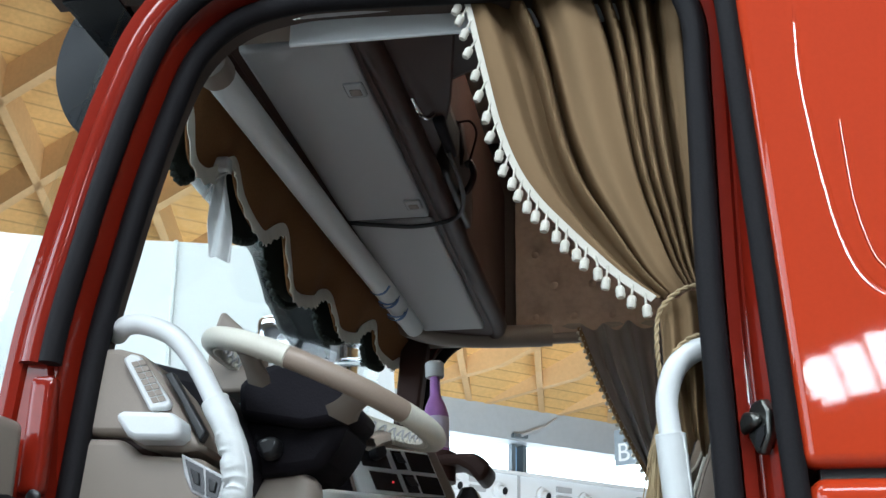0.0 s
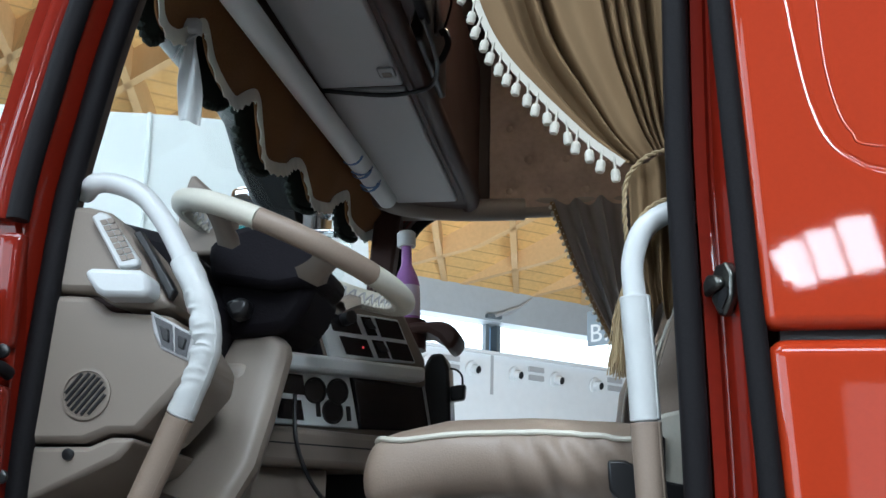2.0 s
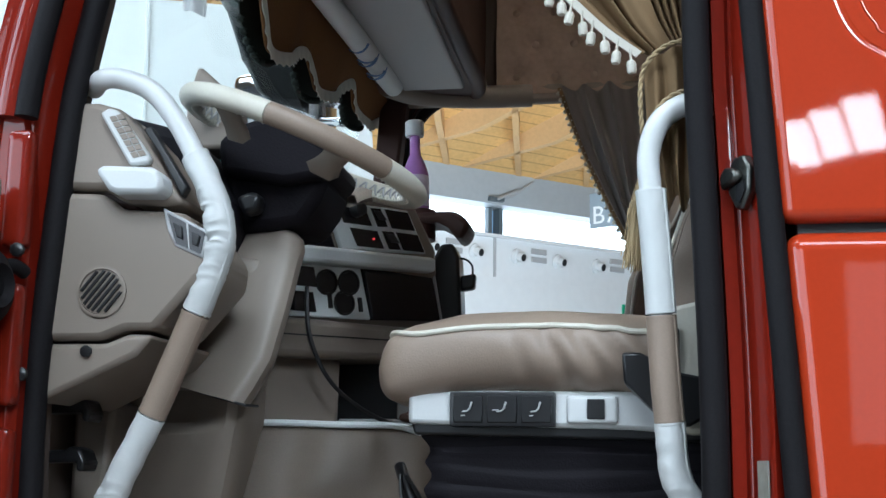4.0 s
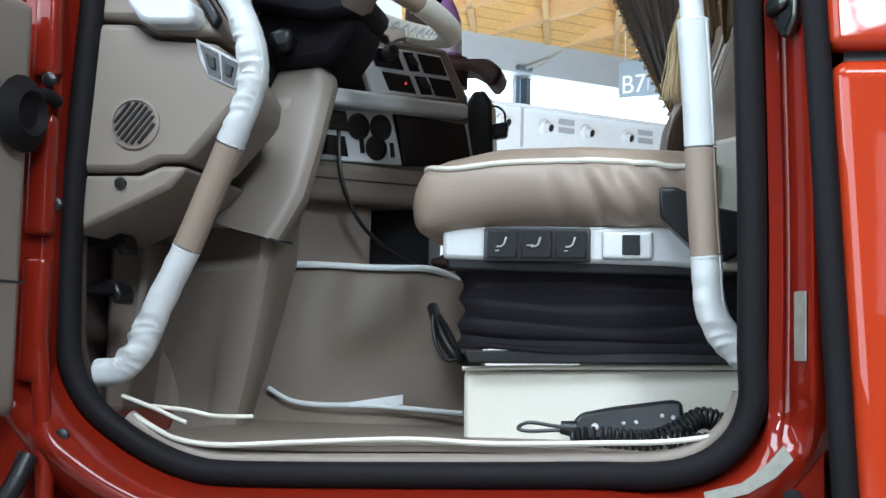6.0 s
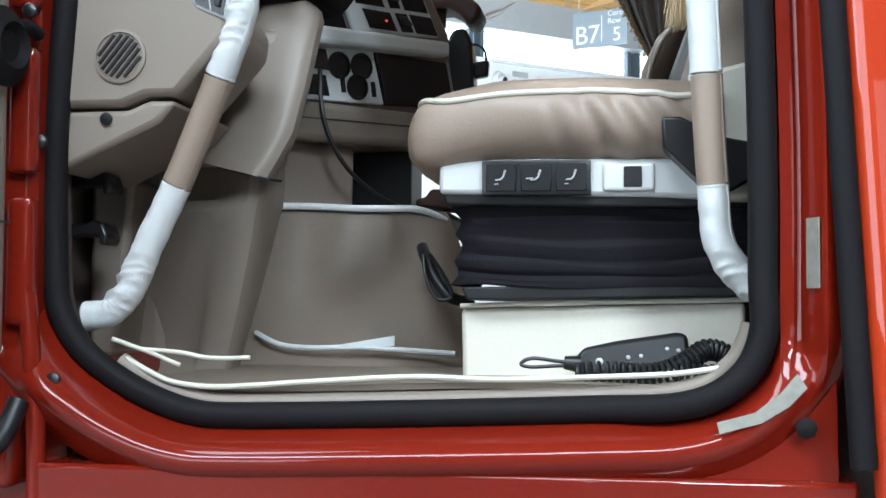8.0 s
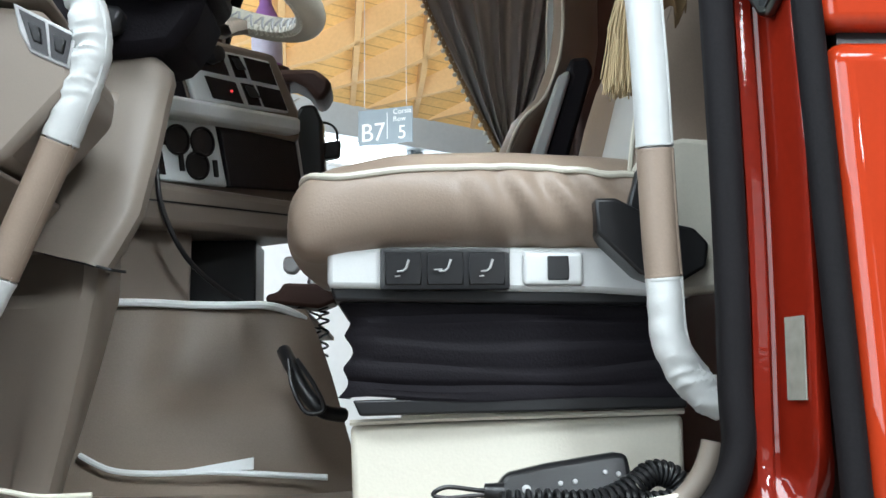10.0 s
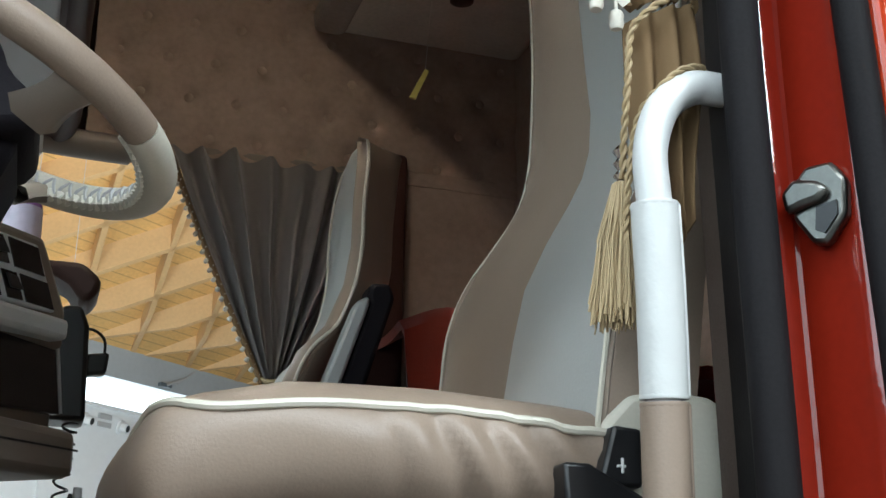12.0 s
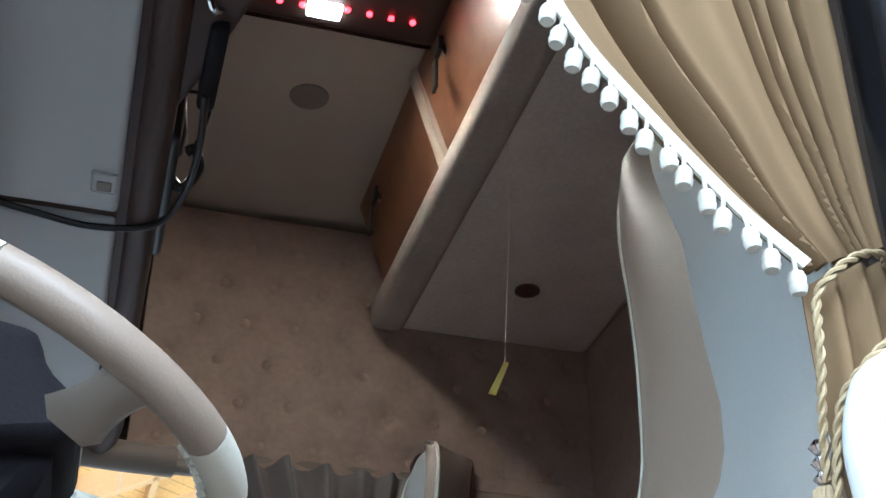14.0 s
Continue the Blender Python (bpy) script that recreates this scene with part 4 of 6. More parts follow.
def build_seat(name, y, label, group, flip=False):
    ob = thing(name, label, "seat", group, at=(0.31 if flip else 0.25, y, 1.432))
    back_rows = BACK_FAR if flip else BACK
    def p(n, bm, mat, lab="", parent=None, **k):
        bmesh.ops.translate(bm, verts=bm.verts[:], vec=(-0.25, -0.43, -1.432))
        if flip:
            bmesh.ops.scale(bm, vec=(1, -1, 1), verts=bm.verts[:])
        return part(n, bm, mat, parent or ob, lab, **k)
    # plinth and suspension
    p("plinth", prism([(0.066, 0.255, 1.432), (0.47, 0.255, 1.432), (0.47, 0.255, 1.552), (0.062, 0.270, 1.543)], (0, 0.40, 0)), CREAM, "cream vinyl seat plinth", bevel=0.008)
    p("plinth_welt", tube(smooth_line([(0.062, 0.262, 1.545), (0.2, 0.255, 1.550), (0.35, 0.255, 1.553), (0.47, 0.255, 1.556)]), 0.004, 6), CREAM)
    p("base_plate", prism([(0.075, 0.235, 1.553), (0.47, 0.235, 1.560), (0.47, 0.235, 1.580), (0.066, 0.235, 1.572)], (0, 0.42, 0)), BLACK, bevel=0.003)
    rows = []
    for i in range(31):
        u = i / 30
        z = 1.575 + 0.125 * u
        fold = 0.0022 * math.sin(u * 29) + 0.0012 * math.sin(u * 61 + 1)
        notch = 0.010 * (0.5 + 0.5 * math.sin(u * 20 - 1)) ** 0.7 + 0.010 * math.sin(math.pi * u)
        row = []
        outline = []
        for x in np.linspace(0.47, 0.085, 24):
            w = 0.5 + 0.5 * math.sin(x * 9 + u * 7)
            outline.append((x, 0.235 - fold * (0.5 + 0.8 * w), z - 0.014 * math.sin(math.pi * (x - 0.075) / 0.4) * (1 - abs(2 * u - 0.7)) + 0.002 * math.sin(x * 23 + u * 11)))
        for yy in np.linspace(0.25, 0.62, 10):
            outline.append((0.046 + notch, yy, z))
        rows.append(outline)
    p("bellows", sheet(rows), BLACK_CLOTH, "black folded rubberised bellows")
    p("bellows_cap", prism([(0.045, 0.215, 1.69), (0.47, 0.215, 1.682), (0.47, 0.215, 1.70), (0.04, 0.215, 1.708)], (0, 0.45, 0)), BLACK, bevel=0.004)
    # white side cover with controls
    side = p("side_cover", prism([(0.037, 0.205, 1.705), (0.36, 0.205, 1.698), (0.47, 0.205, 1.69), (0.48, 0.205, 1.70), (0.47, 0.205, 1.752), (0.037, 0.205, 1.755)], (0, 0.46, 0)), WHITE, "white plastic seat side cover", bevel=0.010)
    blk = p("switch_block", pillow(0.10, 0.254, 0.193, 0.215, 1.701, 1.751, 0.004, 2), BLACK, "black switch block", parent=side)
    for k in range(3):
        x = 0.106 + k * 0.0495
        p("switch", prism([(x, 0.192, 1.706), (x + 0.043, 0.192, 1.706), (x + 0.043, 0.186, 1.724), (x + 0.043, 0.192, 1.746), (x, 0.192, 1.746), (x, 0.186, 1.724)], (0, 0.01, 0)), BLACK, parent=blk, bevel=0.002)
        q = x + 0.018
        p("seat_symbol", tube([(q + 0.010, 0.1865, 1.736), (q + 0.007, 0.1865, 1.726), (q + 0.003, 0.1865, 1.7225), (q - 0.004, 0.1865, 1.722)], lambda u: 0.0017 - 0.0006 * u, 6), GREY_PANEL, parent=blk)
        p("seat_symbol", tube([(q - 0.006 + (k == 1) * -0.004, 0.1865, 1.716 + (k == 1) * 0.008), (q + 0.000, 0.1865, 1.7165 + (k == 1) * 0.008)], 0.0009, 6), GREY_PANEL, parent=blk)
    plate = p("switch_plate", pillow(0.270, 0.342, 0.196, 0.215, 1.706, 1.746, 0.006, 3), WHITE, parent=side)
    p("rocker", prism([(0.299, 0.194, 1.712), (0.324, 0.194, 1.712), (0.324, 0.189, 1.724), (0.324, 0.194, 1.741), (0.299, 0.194, 1.741), (0.299, 0.189, 1.724)], (0, 0.01, 0)), BLACK, parent=plate, bevel=0.0015)
    # cushion with soft creases
    bm = pillow(-0.006, 0.475, 0.182, 0.675, 1.745, 1.854, 0.050, 9, fat=0.018, cuts=64)
    creases = ((0.205, 0.35, 0.004), (0.258, 0.55, 0.009), (0.308, 0.75, 0.007), (0.352, 0.9, 0.011), (0.400, 1.1, 0.009), (0.440, 0.6, 0.009))
    for v in bm.verts:
        u = (v.co.x + 0.006) / 0.48
        v.co.z += 0.012 * math.sin(min(u, 1) * math.pi) - 0.014 * max(0, 1 - u * 4)
        if v.co.y < 0.32:
            low = max(0.0, min(1.0, (1.850 - v.co.z) / 0.03))
            for x, slope, deep in creases:
                d = v.co.x - x + slope * (v.co.z - 1.80)
                v.co.y += deep * (1.3 * math.exp(-(d / 0.010) ** 2) - 0.8 * math.exp(-((d - 0.020) / 0.014) ** 2)) * low
            v.co.y += 0.004 * noise.noise(v.co * 11)
        v.co.z += 0.003 * noise.noise(v.co * 9 + Vector((3, 1, 0)))
    front = [v for v in bm.verts if v.co.y < 0.34]
    for _ in range(2):
        bmesh.ops.smooth_vert(bm, verts=front, factor=0.5, use_axis_x=False, use_axis_y=True, use_axis_z=False)
    loop_pts = smooth_line([(0.45, 0.20, 1.828), (0.386, 0.176, 1.833), (0.30, 0.171, 1.845), (0.196, 0.170, 1.847), (0.10, 0.175, 1.838), (0.04, 0.190, 1.832), (0.008, 0.235, 1.834), (-0.006, 0.32, 1.845), (-0.008, 0.43, 1.848), (-0.004, 0.55, 1.845), (0.02, 0.66, 1.838)], 6)
    bm.normal_update()
    verts = list(bm.verts)
    laid = []
    for q in loop_pts:
        v = min(verts, key=lambda w: (w.co - q).length_squared)
        laid.append(q + v.normal * ((v.co - q).dot(v.normal) + 0.002))
    cu = p("cushion", bm, TAUPE_LEATHER, "taupe leather seat cushion")
    cu.data.set_sharp_from_angle(angle=radians(170))
    p("piping", tube(laid, 0.0042, 8), CREAM, "cream piping", parent=cu)
    # backrest: far bolster, centre panel, near bolster, shell behind
    def strip(a, b, bulge, n=8):
        rows = []
        for z, x, *e in back_rows:
            row = []
            for k in range(n + 1):
                u = k / n
                yy = e[a] + (e[b] - e[a]) * u
                row.append((x - bulge * math.sin(math.pi * u), yy + 0.43, z))
            rows.append(row)
        return sheet(rows, 0.012)
    back = p("backrest_shell", sheet([[(x + 0.004 + 0.10 * math.sin(math.pi * u), 0.43 + e[0] + (e[3] - e[0]) * u, z) for u in np.linspace(0, 1, 12)] for z, x, *e in back_rows], 0.01), TAUPE_LEATHER, "taupe leather backrest shell")
    p("far_bolster", strip(0, 1, 0.022), TAUPE_LEATHER, "taupe leather side bolster", parent=back)
    p("centre_panel", strip(1, 2, 0.012), GREY_LEATHER, "pale grey leather centre panel", parent=back)
    p("near_bolster", sheet([[(x + 0.005 + 0.09 * u, 0.43 + e[3] - 0.006 * math.sin(math.pi * u), z) for u in np.linspace(0, 1, 6)] for z, x, *e in back_rows], 0.008), TAUPE_LEATHER, "taupe leather side bolster", parent=back)
    for i, r in ((0, 0.0035), (2, 0.003)):
        p("piping", tube(smooth_line([(x - 0.002, 0.43 + e[i], z) for z, x, *e in back_rows], 4), r, 6), CREAM, "cream piping", parent=back)
    # recliner cover and lever beside the cushion
    cov = [(0.392, 1.79), (0.400, 1.845), (0.425, 1.872), (0.46, 1.881), (0.51, 1.876), (0.543, 1.86), (0.55, 1.79), (0.53, 1.70), (0.44, 1.69), (0.40, 1.74)]
    rc = p("recliner_cover", prism([(x, 0.172, z) for x, z in cov], (0, 0.05, 0)), CREAM, "cream plastic recliner cover", bevel=0.008)
    p("lever_well", prism([(0.350, 0.150, 1.803), (0.375, 0.150, 1.803), (0.43, 0.150, 1.775), (0.465, 0.150, 1.768), (0.482, 0.150, 1.750), (0.478, 0.150, 1.722), (0.44, 0.150, 1.700), (0.40, 0.150, 1.715), (0.352, 0.150, 1.762)], (0, 0.06, 0)), BLACK, "black plastic lever well", parent=rc, bevel=0.004)
    p("lever", prism([(0.387, 0.158, 1.785), (0.430, 0.158, 1.785), (0.430, 0.158, 1.838), (0.402, 0.158, 1.840)], (0, 0.03, 0)), BLACK, "glossy black lever", parent=rc, bevel=0.004)
    p("lever_symbol", tube([(0.404, 0.157, 1.803), (0.412, 0.157, 1.803)], 0.0014, 5), WHITE, parent=rc)
    p("lever_symbol", tube([(0.409, 0.157, 1.797), (0.409, 0.157, 1.810)], 0.0014, 5), WHITE, parent=rc)
    return ob


build_seat("driver_seat", 0.43, "taupe and grey leather driver seat on black bellows", "cab seats")
build_seat("passenger_seat", 1.74, "taupe and grey leather passenger seat", "cab seats", flip=True)


def build_passenger_extras():
    ob = thing("seat_belt_arm", "black and white folded armrest beside passenger seat", "armrest", at=(0.52, 1.45, 2.2))
    part("pad", prism([(-0.190, 0, -0.32), (-0.145, 0, -0.32), (-0.012, 0, 0.098), (-0.016, 0, 0.112), (-0.040, 0, 0.098)], (0, 0.05, 0)), GREY_LEATHER, ob, "pale grey leather pad", bevel=0.008)
    part("arm", prism([(-0.145, 0.01, -0.32), (-0.07, 0.01, -0.32), (-0.020, 0.01, -0.09), (0.042, 0.01, 0.115), (0.030, 0.01, 0.145), (-0.010, 0.01, 0.142), (-0.016, 0.01, 0.112), (-0.012, 0.01, 0.098)], (0, 0.07, 0)), BLACK_CLOTH, ob, bevel=0.01)


build_passenger_extras()


def build_wheel():
    ob = thing("steering_wheel", "large steering wheel wrapped in cream and taupe leather", "steering wheel", at=(-0.190, 0.40, 2.182))
    ob.rotation_euler = (0, radians(22.5), 0)
    R = 0.210
    def arc(a0, a1, r=R, n=None):
        n = n or max(6, int(abs(a1 - a0) / 5))
        return [(r * math.cos(radians(a)), r * math.sin(radians(a)), 0) for a in np.linspace(a0, a1, n)]
    for a0, a1, mat, lab in ((-90, -32, TAUPE_LEATHER, "smooth taupe leather grip"), (-32, 90, CREAM, "cream laced leather grip"), (90, 148, TAUPE_LEATHER, "smooth taupe leather grip"), (148, 270, CREAM, "cream laced leather grip")):
        g = part("rim_cover", tube(arc(a0, a1), 0.0185, 14), mat, ob, lab)
        if mat is CREAM:
            bm = bmesh.new()
            n = 34
            for k in range(n):
                a = radians(a0 + (a1 - a0) * (k + 0.5) / n)
                c = Vector((math.cos(a), math.sin(a), 0))
                t = Vector((-math.sin(a), math.cos(a), 0))
                s = 1 if k % 2 else -1
                tube([c * (R - 0.0165) + t * 0.005 * s + Vector((0, 0, 0.009)), c * (R - 0.0195), c * (R - 0.0165) - t * 0.005 * s - Vector((0, 0, 0.009))], 0.0022, 5, bm)
            part("lacing", bm, GREY_PANEL, g)
            bm = bmesh.new()
            for k in range(n):
                a = radians(a0 + (a1 - a0) * (k + 0.5) / n)
                c = Vector((math.cos(a), math.sin(a), 0))
                bmesh.ops.create_icosphere(bm, subdivisions=1, radius=0.0095, matrix=Matrix.Translation(c * (R - 0.012) - Vector((0, 0, 0.009))))
            part("gather", bm, CREAM, g)
    for a in (-54, -114, 66, 135):
        q = Vector((math.cos(radians(a)), math.sin(radians(a)), 0))
        bm = bmesh.new()
        side = Vector((-q.y, q.x, 0))
        rows = []
        for u in np.linspace(0, 1, 8):
            w = 0.030 - 0.008 * math.sin(u * math.pi * 0.9)
            c = q * (0.150 + (R - 0.155) * u) + Vector((0, 0, -0.040 + 0.035 * u))
            rows.append([c + side * w * s + Vector((0, 0, h)) for s, h in ((-1, 0), (-0.6, 0.012), (0.6, 0.012), (1, 0), (0.6, -0.012), (-0.6, -0.012), (-1, 0))])
        sp = part("spoke", sheet(rows), TAUPE, ob, "taupe plastic spoke")
        sp.data.set_sharp_from_angle(angle=radians(170))
    # padded hub and the shroud of the column under it, standing upright in the cab
    back = (Matrix.Translation((-0.190, 0.40, 2.182)) @ Matrix.Rotation(radians(22.5), 4, "Y")).inverted()
    def upright(outline, y0, y1):
        bm = prism([(x, y0, z) for x, z in outline], (0, y1 - y0, 0))
        bmesh.ops.transform(bm, matrix=back, verts=bm.verts[:])
        return bm
    part("hub", upright([(-0.318, 2.178), (-0.285, 2.205), (-0.235, 2.218), (-0.160, 2.205), (-0.156, 2.178), (-0.113, 2.141), (-0.128, 2.112), (-0.20, 2.10), (-0.31, 2.12)], 0.318, 0.50), BLACK_CLOTH, ob, "black padded hub", bevel=0.016)
    part("column_shroud", upright([(-0.312, 2.13), (-0.130, 2.122), (-0.148, 2.075), (-0.175, 2.036), (-0.225, 2.030), (-0.305, 2.026)], 0.345, 0.52), BLACK_CLOTH, ob, "black column shroud", bevel=0.018)
    part("stalk", upright([(-0.275, 2.075), (-0.250, 2.085), (-0.232, 2.078), (-0.238, 2.052), (-0.262, 2.046)], 0.30, 0.34), BLACK, ob, "black control stalk", bevel=0.008)


build_wheel()


def build_rails():
    def rail(pts, x0, segs, label, y=0.078):
        r = thing("grab_rail", label, "grab rail", "door grab rails", at=(x0, y, 1.8))
        line = smooth_line([(a - x0, 0.05 + 0.10 * max(0.0, 2.0 - b) + 1.1 * max(0.0, -0.40 - a) * (b > 1.8) - y, b - 1.8) for a, b in pts], 14)
        steel = part("tube", tube(line, 0.0155, 14), WHITE, r, "white painted steel tube")
        n = len(line)
        for za, zb, mat, lab, wr in segs:
            sub = [q for q in line if zb <= q.z + 1.8 <= za]
            fine = smooth_line(sub, 3)
            bm = tube(fine, 0.0205, 24)
            if wr:
                for v in bm.verts:
                    near = min(fine, key=lambda q: (q - v.co).length_squared)
                    out = (v.co - near).normalized()
                    z = v.co.z + 1.8
                    # gathers press together on the inside of the bends
                    bend = math.exp(-((z - 1.57) / 0.045) ** 2) + (0.75 if x0 < 0 else 0.0) * math.exp(-((z - 1.95) / 0.06) ** 2)
                    inside = max(0.0, (-out.x if z < 1.7 else -out.x) if x0 < 0 else out.x)
                    skew = 0.6 * out.y + 0.35 * noise.noise(Vector((v.co.x * 9, v.co.y * 9, z * 14)))
                    ring = 0.8 - 2.6 * abs(noise.noise(Vector((out.x * 0.5, out.y * 0.6, z * 88 + 1.8 * skew))))
                    w = 0.0062 * ring * bend * (0.35 + 0.9 * inside) + 0.0014 * noise.noise(Vector((v.co.x * 26, v.co.y * 34, z * 60 + 4)))
                    v.co += out * wr * w
            g = part("grip_cover", bm, mat, r, lab)
            ridge = [q + Vector((0.0165, -0.011, 0)) for q in fine]
            part("cover_seam", tube(ridge, 0.0024, 6), mat, g)
            for q, d in ((fine[0], 1), (fine[-1], -1)):
                part("cover_hem", lathe([(0.0206, -0.002), (0.0212, 0), (0.0206, 0.002)], q, (fine[1] - fine[0]) if d > 0 else (fine[-1] - fine[-2]), 16), mat, g)
        return r
    rail([(-0.428, 2.194), (-0.40, 2.197), (-0.37, 2.197), (-0.325, 2.178), (-0.288, 2.138), (-0.255, 2.084), (-0.226, 2.026), (-0.210, 1.977), (-0.213, 1.930), (-0.240, 1.86), (-0.277, 1.775), (-0.311, 1.70), (-0.348, 1.629), (-0.378, 1.565), (-0.408, 1.534), (-0.440, 1.527)], -0.3,
         ((2.078, 1.853, WHITE_VINYL, "wrinkled white vinyl wrap", 1.0), (1.853, 1.708, TAUPE_LEATHER, "taupe leather wrap", 0.0), (1.708, 1.50, WHITE_VINYL, "wrinkled white vinyl wrap", 0.9)), "white curved grab rail with stitched white and taupe wraps")
    rail([(0.492, 2.128), (0.46, 2.129), (0.433, 2.126), (0.405, 2.103), (0.391, 2.06), (0.393, 2.009), (0.399, 1.93), (0.404, 1.841), (0.409, 1.75), (0.413, 1.701), (0.418, 1.64), (0.433, 1.604), (0.458, 1.575), (0.476, 1.566)], 0.4,
         ((2.010, 1.842, WHITE_VINYL, "smooth white vinyl wrap", 0.15), (1.842, 1.702, TAUPE_LEATHER, "taupe leather wrap", 0.0), (1.702, 1.55, WHITE_VINYL, "wrinkled white vinyl wrap", 1.0)), "white upright grab rail with white and taupe wraps")


build_rails()


def build_dash():
    d = thing("dashboard", "taupe plastic dashboard with pale grey switch panels", "dashboard", at=(-0.4, 0.06, 1.432))
    def p(name, bm, mat, label="", parent=None, **k):
        bmesh.ops.translate(bm, verts=bm.verts[:], vec=(0.4, -0.06, -1.432))
        return part(name, bm, mat, parent or d, label, **k)
    # end of the dashboard beside the door: upper half, ledge, lower half
    up = [(-0.47, 2.165), (-0.406, 2.162), (-0.371, 2.152), (-0.335, 2.115), (-0.295, 2.055), (-0.262, 2.008), (-0.292, 2.004), (-0.355, 2.010), (-0.383, 2.030), (-0.47, 2.034)]
    pod = p("end_pod", prism([(x, 0.045, z) for x, z in up], (0, 0.16, 0)), TAUPE, "taupe plastic dashboard end", bevel=0.010)
    lo = [(-0.47, 2.028), (-0.385, 2.024), (-0.358, 2.001), (-0.292, 1.996), (-0.262, 1.994), (-0.224, 1.940), (-0.228, 1.905), (-0.297, 1.826), (-0.340, 1.826), (-0.375, 1.812), (-0.47, 1.812)]
    low = p("end_pod", prism([(x, 0.043, z) for x, z in lo], (0, 0.20, 0)), TAUPE, "taupe plastic dashboard end", bevel=0.010)
    knee = [(-0.47, 1.808), (-0.37, 1.808), (-0.338, 1.821), (-0.300, 1.820), (-0.325, 1.79), (-0.47, 1.722)]
    kn = p("knee_panel", prism([(x, 0.050, z) for x, z in knee], (0, 0.25, 0)), TAUPE, bevel=0.008)
    p("screw", lathe([(0.0085, 0), (0.0085, 0.004), (0.005, 0.005)], (-0.397, 0.049, 1.796), (0, -1, 0), 14), BLACK, parent=kn)
    # defroster grille with a white frame, sloping with the edge
    fr = [(-0.392, 2.140), (-0.380, 2.148), (-0.366, 2.144), (-0.311, 2.072), (-0.314, 2.063), (-0.342, 2.061)]
    g = p("vent", prism([(x, 0.030, z) for x, z in fr], (0, 0.016, 0)), WHITE, "white plastic air vent", parent=pod, bevel=0.004)
    for k in range(7):
        u = (k + 0.5) / 7
        a = Vector((-0.377, 0.0285, 2.134)).lerp(Vector((-0.336, 0.0285, 2.070)), u)
        b = a + Vector((0.019, 0, 0.004))
        for s in (0, 1):
            q = a.lerp(b, s * 0.54)
            w = (b - a) * 0.48
            v = Vector((0.0052, 0, -0.0078)) * 0.47
            p("vent_slot", prism([q - v, q + w - v, q + w + v, q + v], (0, 0.004, 0)), TAUPE, parent=g, smooth=False)
    sh = [(-0.384, 2.050), (-0.372, 2.056), (-0.300, 2.052), (-0.286, 2.044), (-0.279, 2.018), (-0.292, 2.012), (-0.350, 2.014), (-0.362, 2.020)]
    p("ledge", prism([(x, 0.005, z) for x, z in sh], (0, 0.10, 0)), WHITE, "white plastic ledge", bevel=0.008)
    p("black_slot", prism([(-0.30, 0.042, 2.075), (-0.330, 0.042, 2.118), (-0.318, 0.042, 2.122), (-0.258, 0.042, 2.03), (-0.266, 0.042, 2.015)], (0, 0.02, 0)), BLACK, bevel=0.003)
    # round speaker grille
    c = Vector((-0.377, 0.043, 1.880))
    sp = p("speaker", lathe([(0.037, 0.0), (0.037, 0.003), (0.033, 0.004), (0.032, 0.0015)], c, (0, -1, 0), 28), TAUPE, "round slotted speaker grille", parent=low)
    for k in range(7):
        o = -0.024 + k * 0.008
        h = math.sqrt(0.030 ** 2 - o ** 2)
        e = Vector((0.62, 0, 0.78))
        n = Vector((0.78, 0, -0.62))
        a, b = c + n * o - e * h, c + n * o + e * h
        w = n * 0.0017
        p("speaker_slot", prism([a - w + Vector((0, -0.0055, 0)), b - w + Vector((0, -0.0055, 0)), b + w + Vector((0, -0.0055, 0)), a + w + Vector((0, -0.0055, 0))], (0, 0.004, 0)), BLACK, parent=sp, smooth=False)
    # switch panel on the driver's face of the end pod
    corner = [Vector((-0.292, 0.0405, 2.000)), Vector((-0.222, 0.0405, 1.964)), Vector((-0.230, 0.0405, 1.926)), Vector((-0.271, 0.0405, 1.944)), Vector((-0.284, 0.0405, 1.968))]
    pan2 = p("switch_panel", prism(corner, (0, 0.01, 0)), GREY_PANEL, parent=low, bevel=0.002)
    for a, b in ((0.08, 0.50), (0.56, 0.94)):
        t0, t1 = corner[0].lerp(corner[1], a), corner[0].lerp(corner[1], b)
        d0, d1 = corner[3].lerp(corner[2], a), corner[3].lerp(corner[2], b)
        q = [t0.lerp(d0, 0.10), t1.lerp(d1, 0.10), t1.lerp(d1, 0.90), t0.lerp(d0, 0.90)]
        p("switch", prism([v - Vector((0, 0.0015, 0)) for v in q], (0, 0.004, 0)), SCREEN, parent=pan2, smooth=False)
        c = (q[0] + q[1] + q[2] + q[3]) / 4
        p("rocker", prism([c.lerp(v, 0.5) - Vector((0, 0.005, 0)) for v in q], (0, 0.004, 0)), BLACK, parent=pan2, bevel=0.0015)
    # main body under the windscreen
    p("top", prism([(-0.60, 0.07, 2.02), (-0.60, 0.07, 2.105), (-0.42, 0.07, 2.15), (-0.335, 0.07, 2.10), (-0.34, 0.07, 2.0)], (0, 2.0, 0)), BROWN_TRIM, "brown dashboard top", bevel=0.012)
    p("instrument_hood", prism([(-0.50, 0.22, 2.06), (-0.45, 0.22, 2.20), (-0.34, 0.22, 2.17), (-0.27, 0.22, 2.05), (-0.30, 0.22, 1.96), (-0.45, 0.22, 1.96)], (0, 0.42, 0)), BLACK_CLOTH, "black instrument hood", bevel=0.02)
    p("lower", box(-0.60, -0.44, 0.40, 2.05, 1.434, 2.03), TAUPE, bevel=0.02)
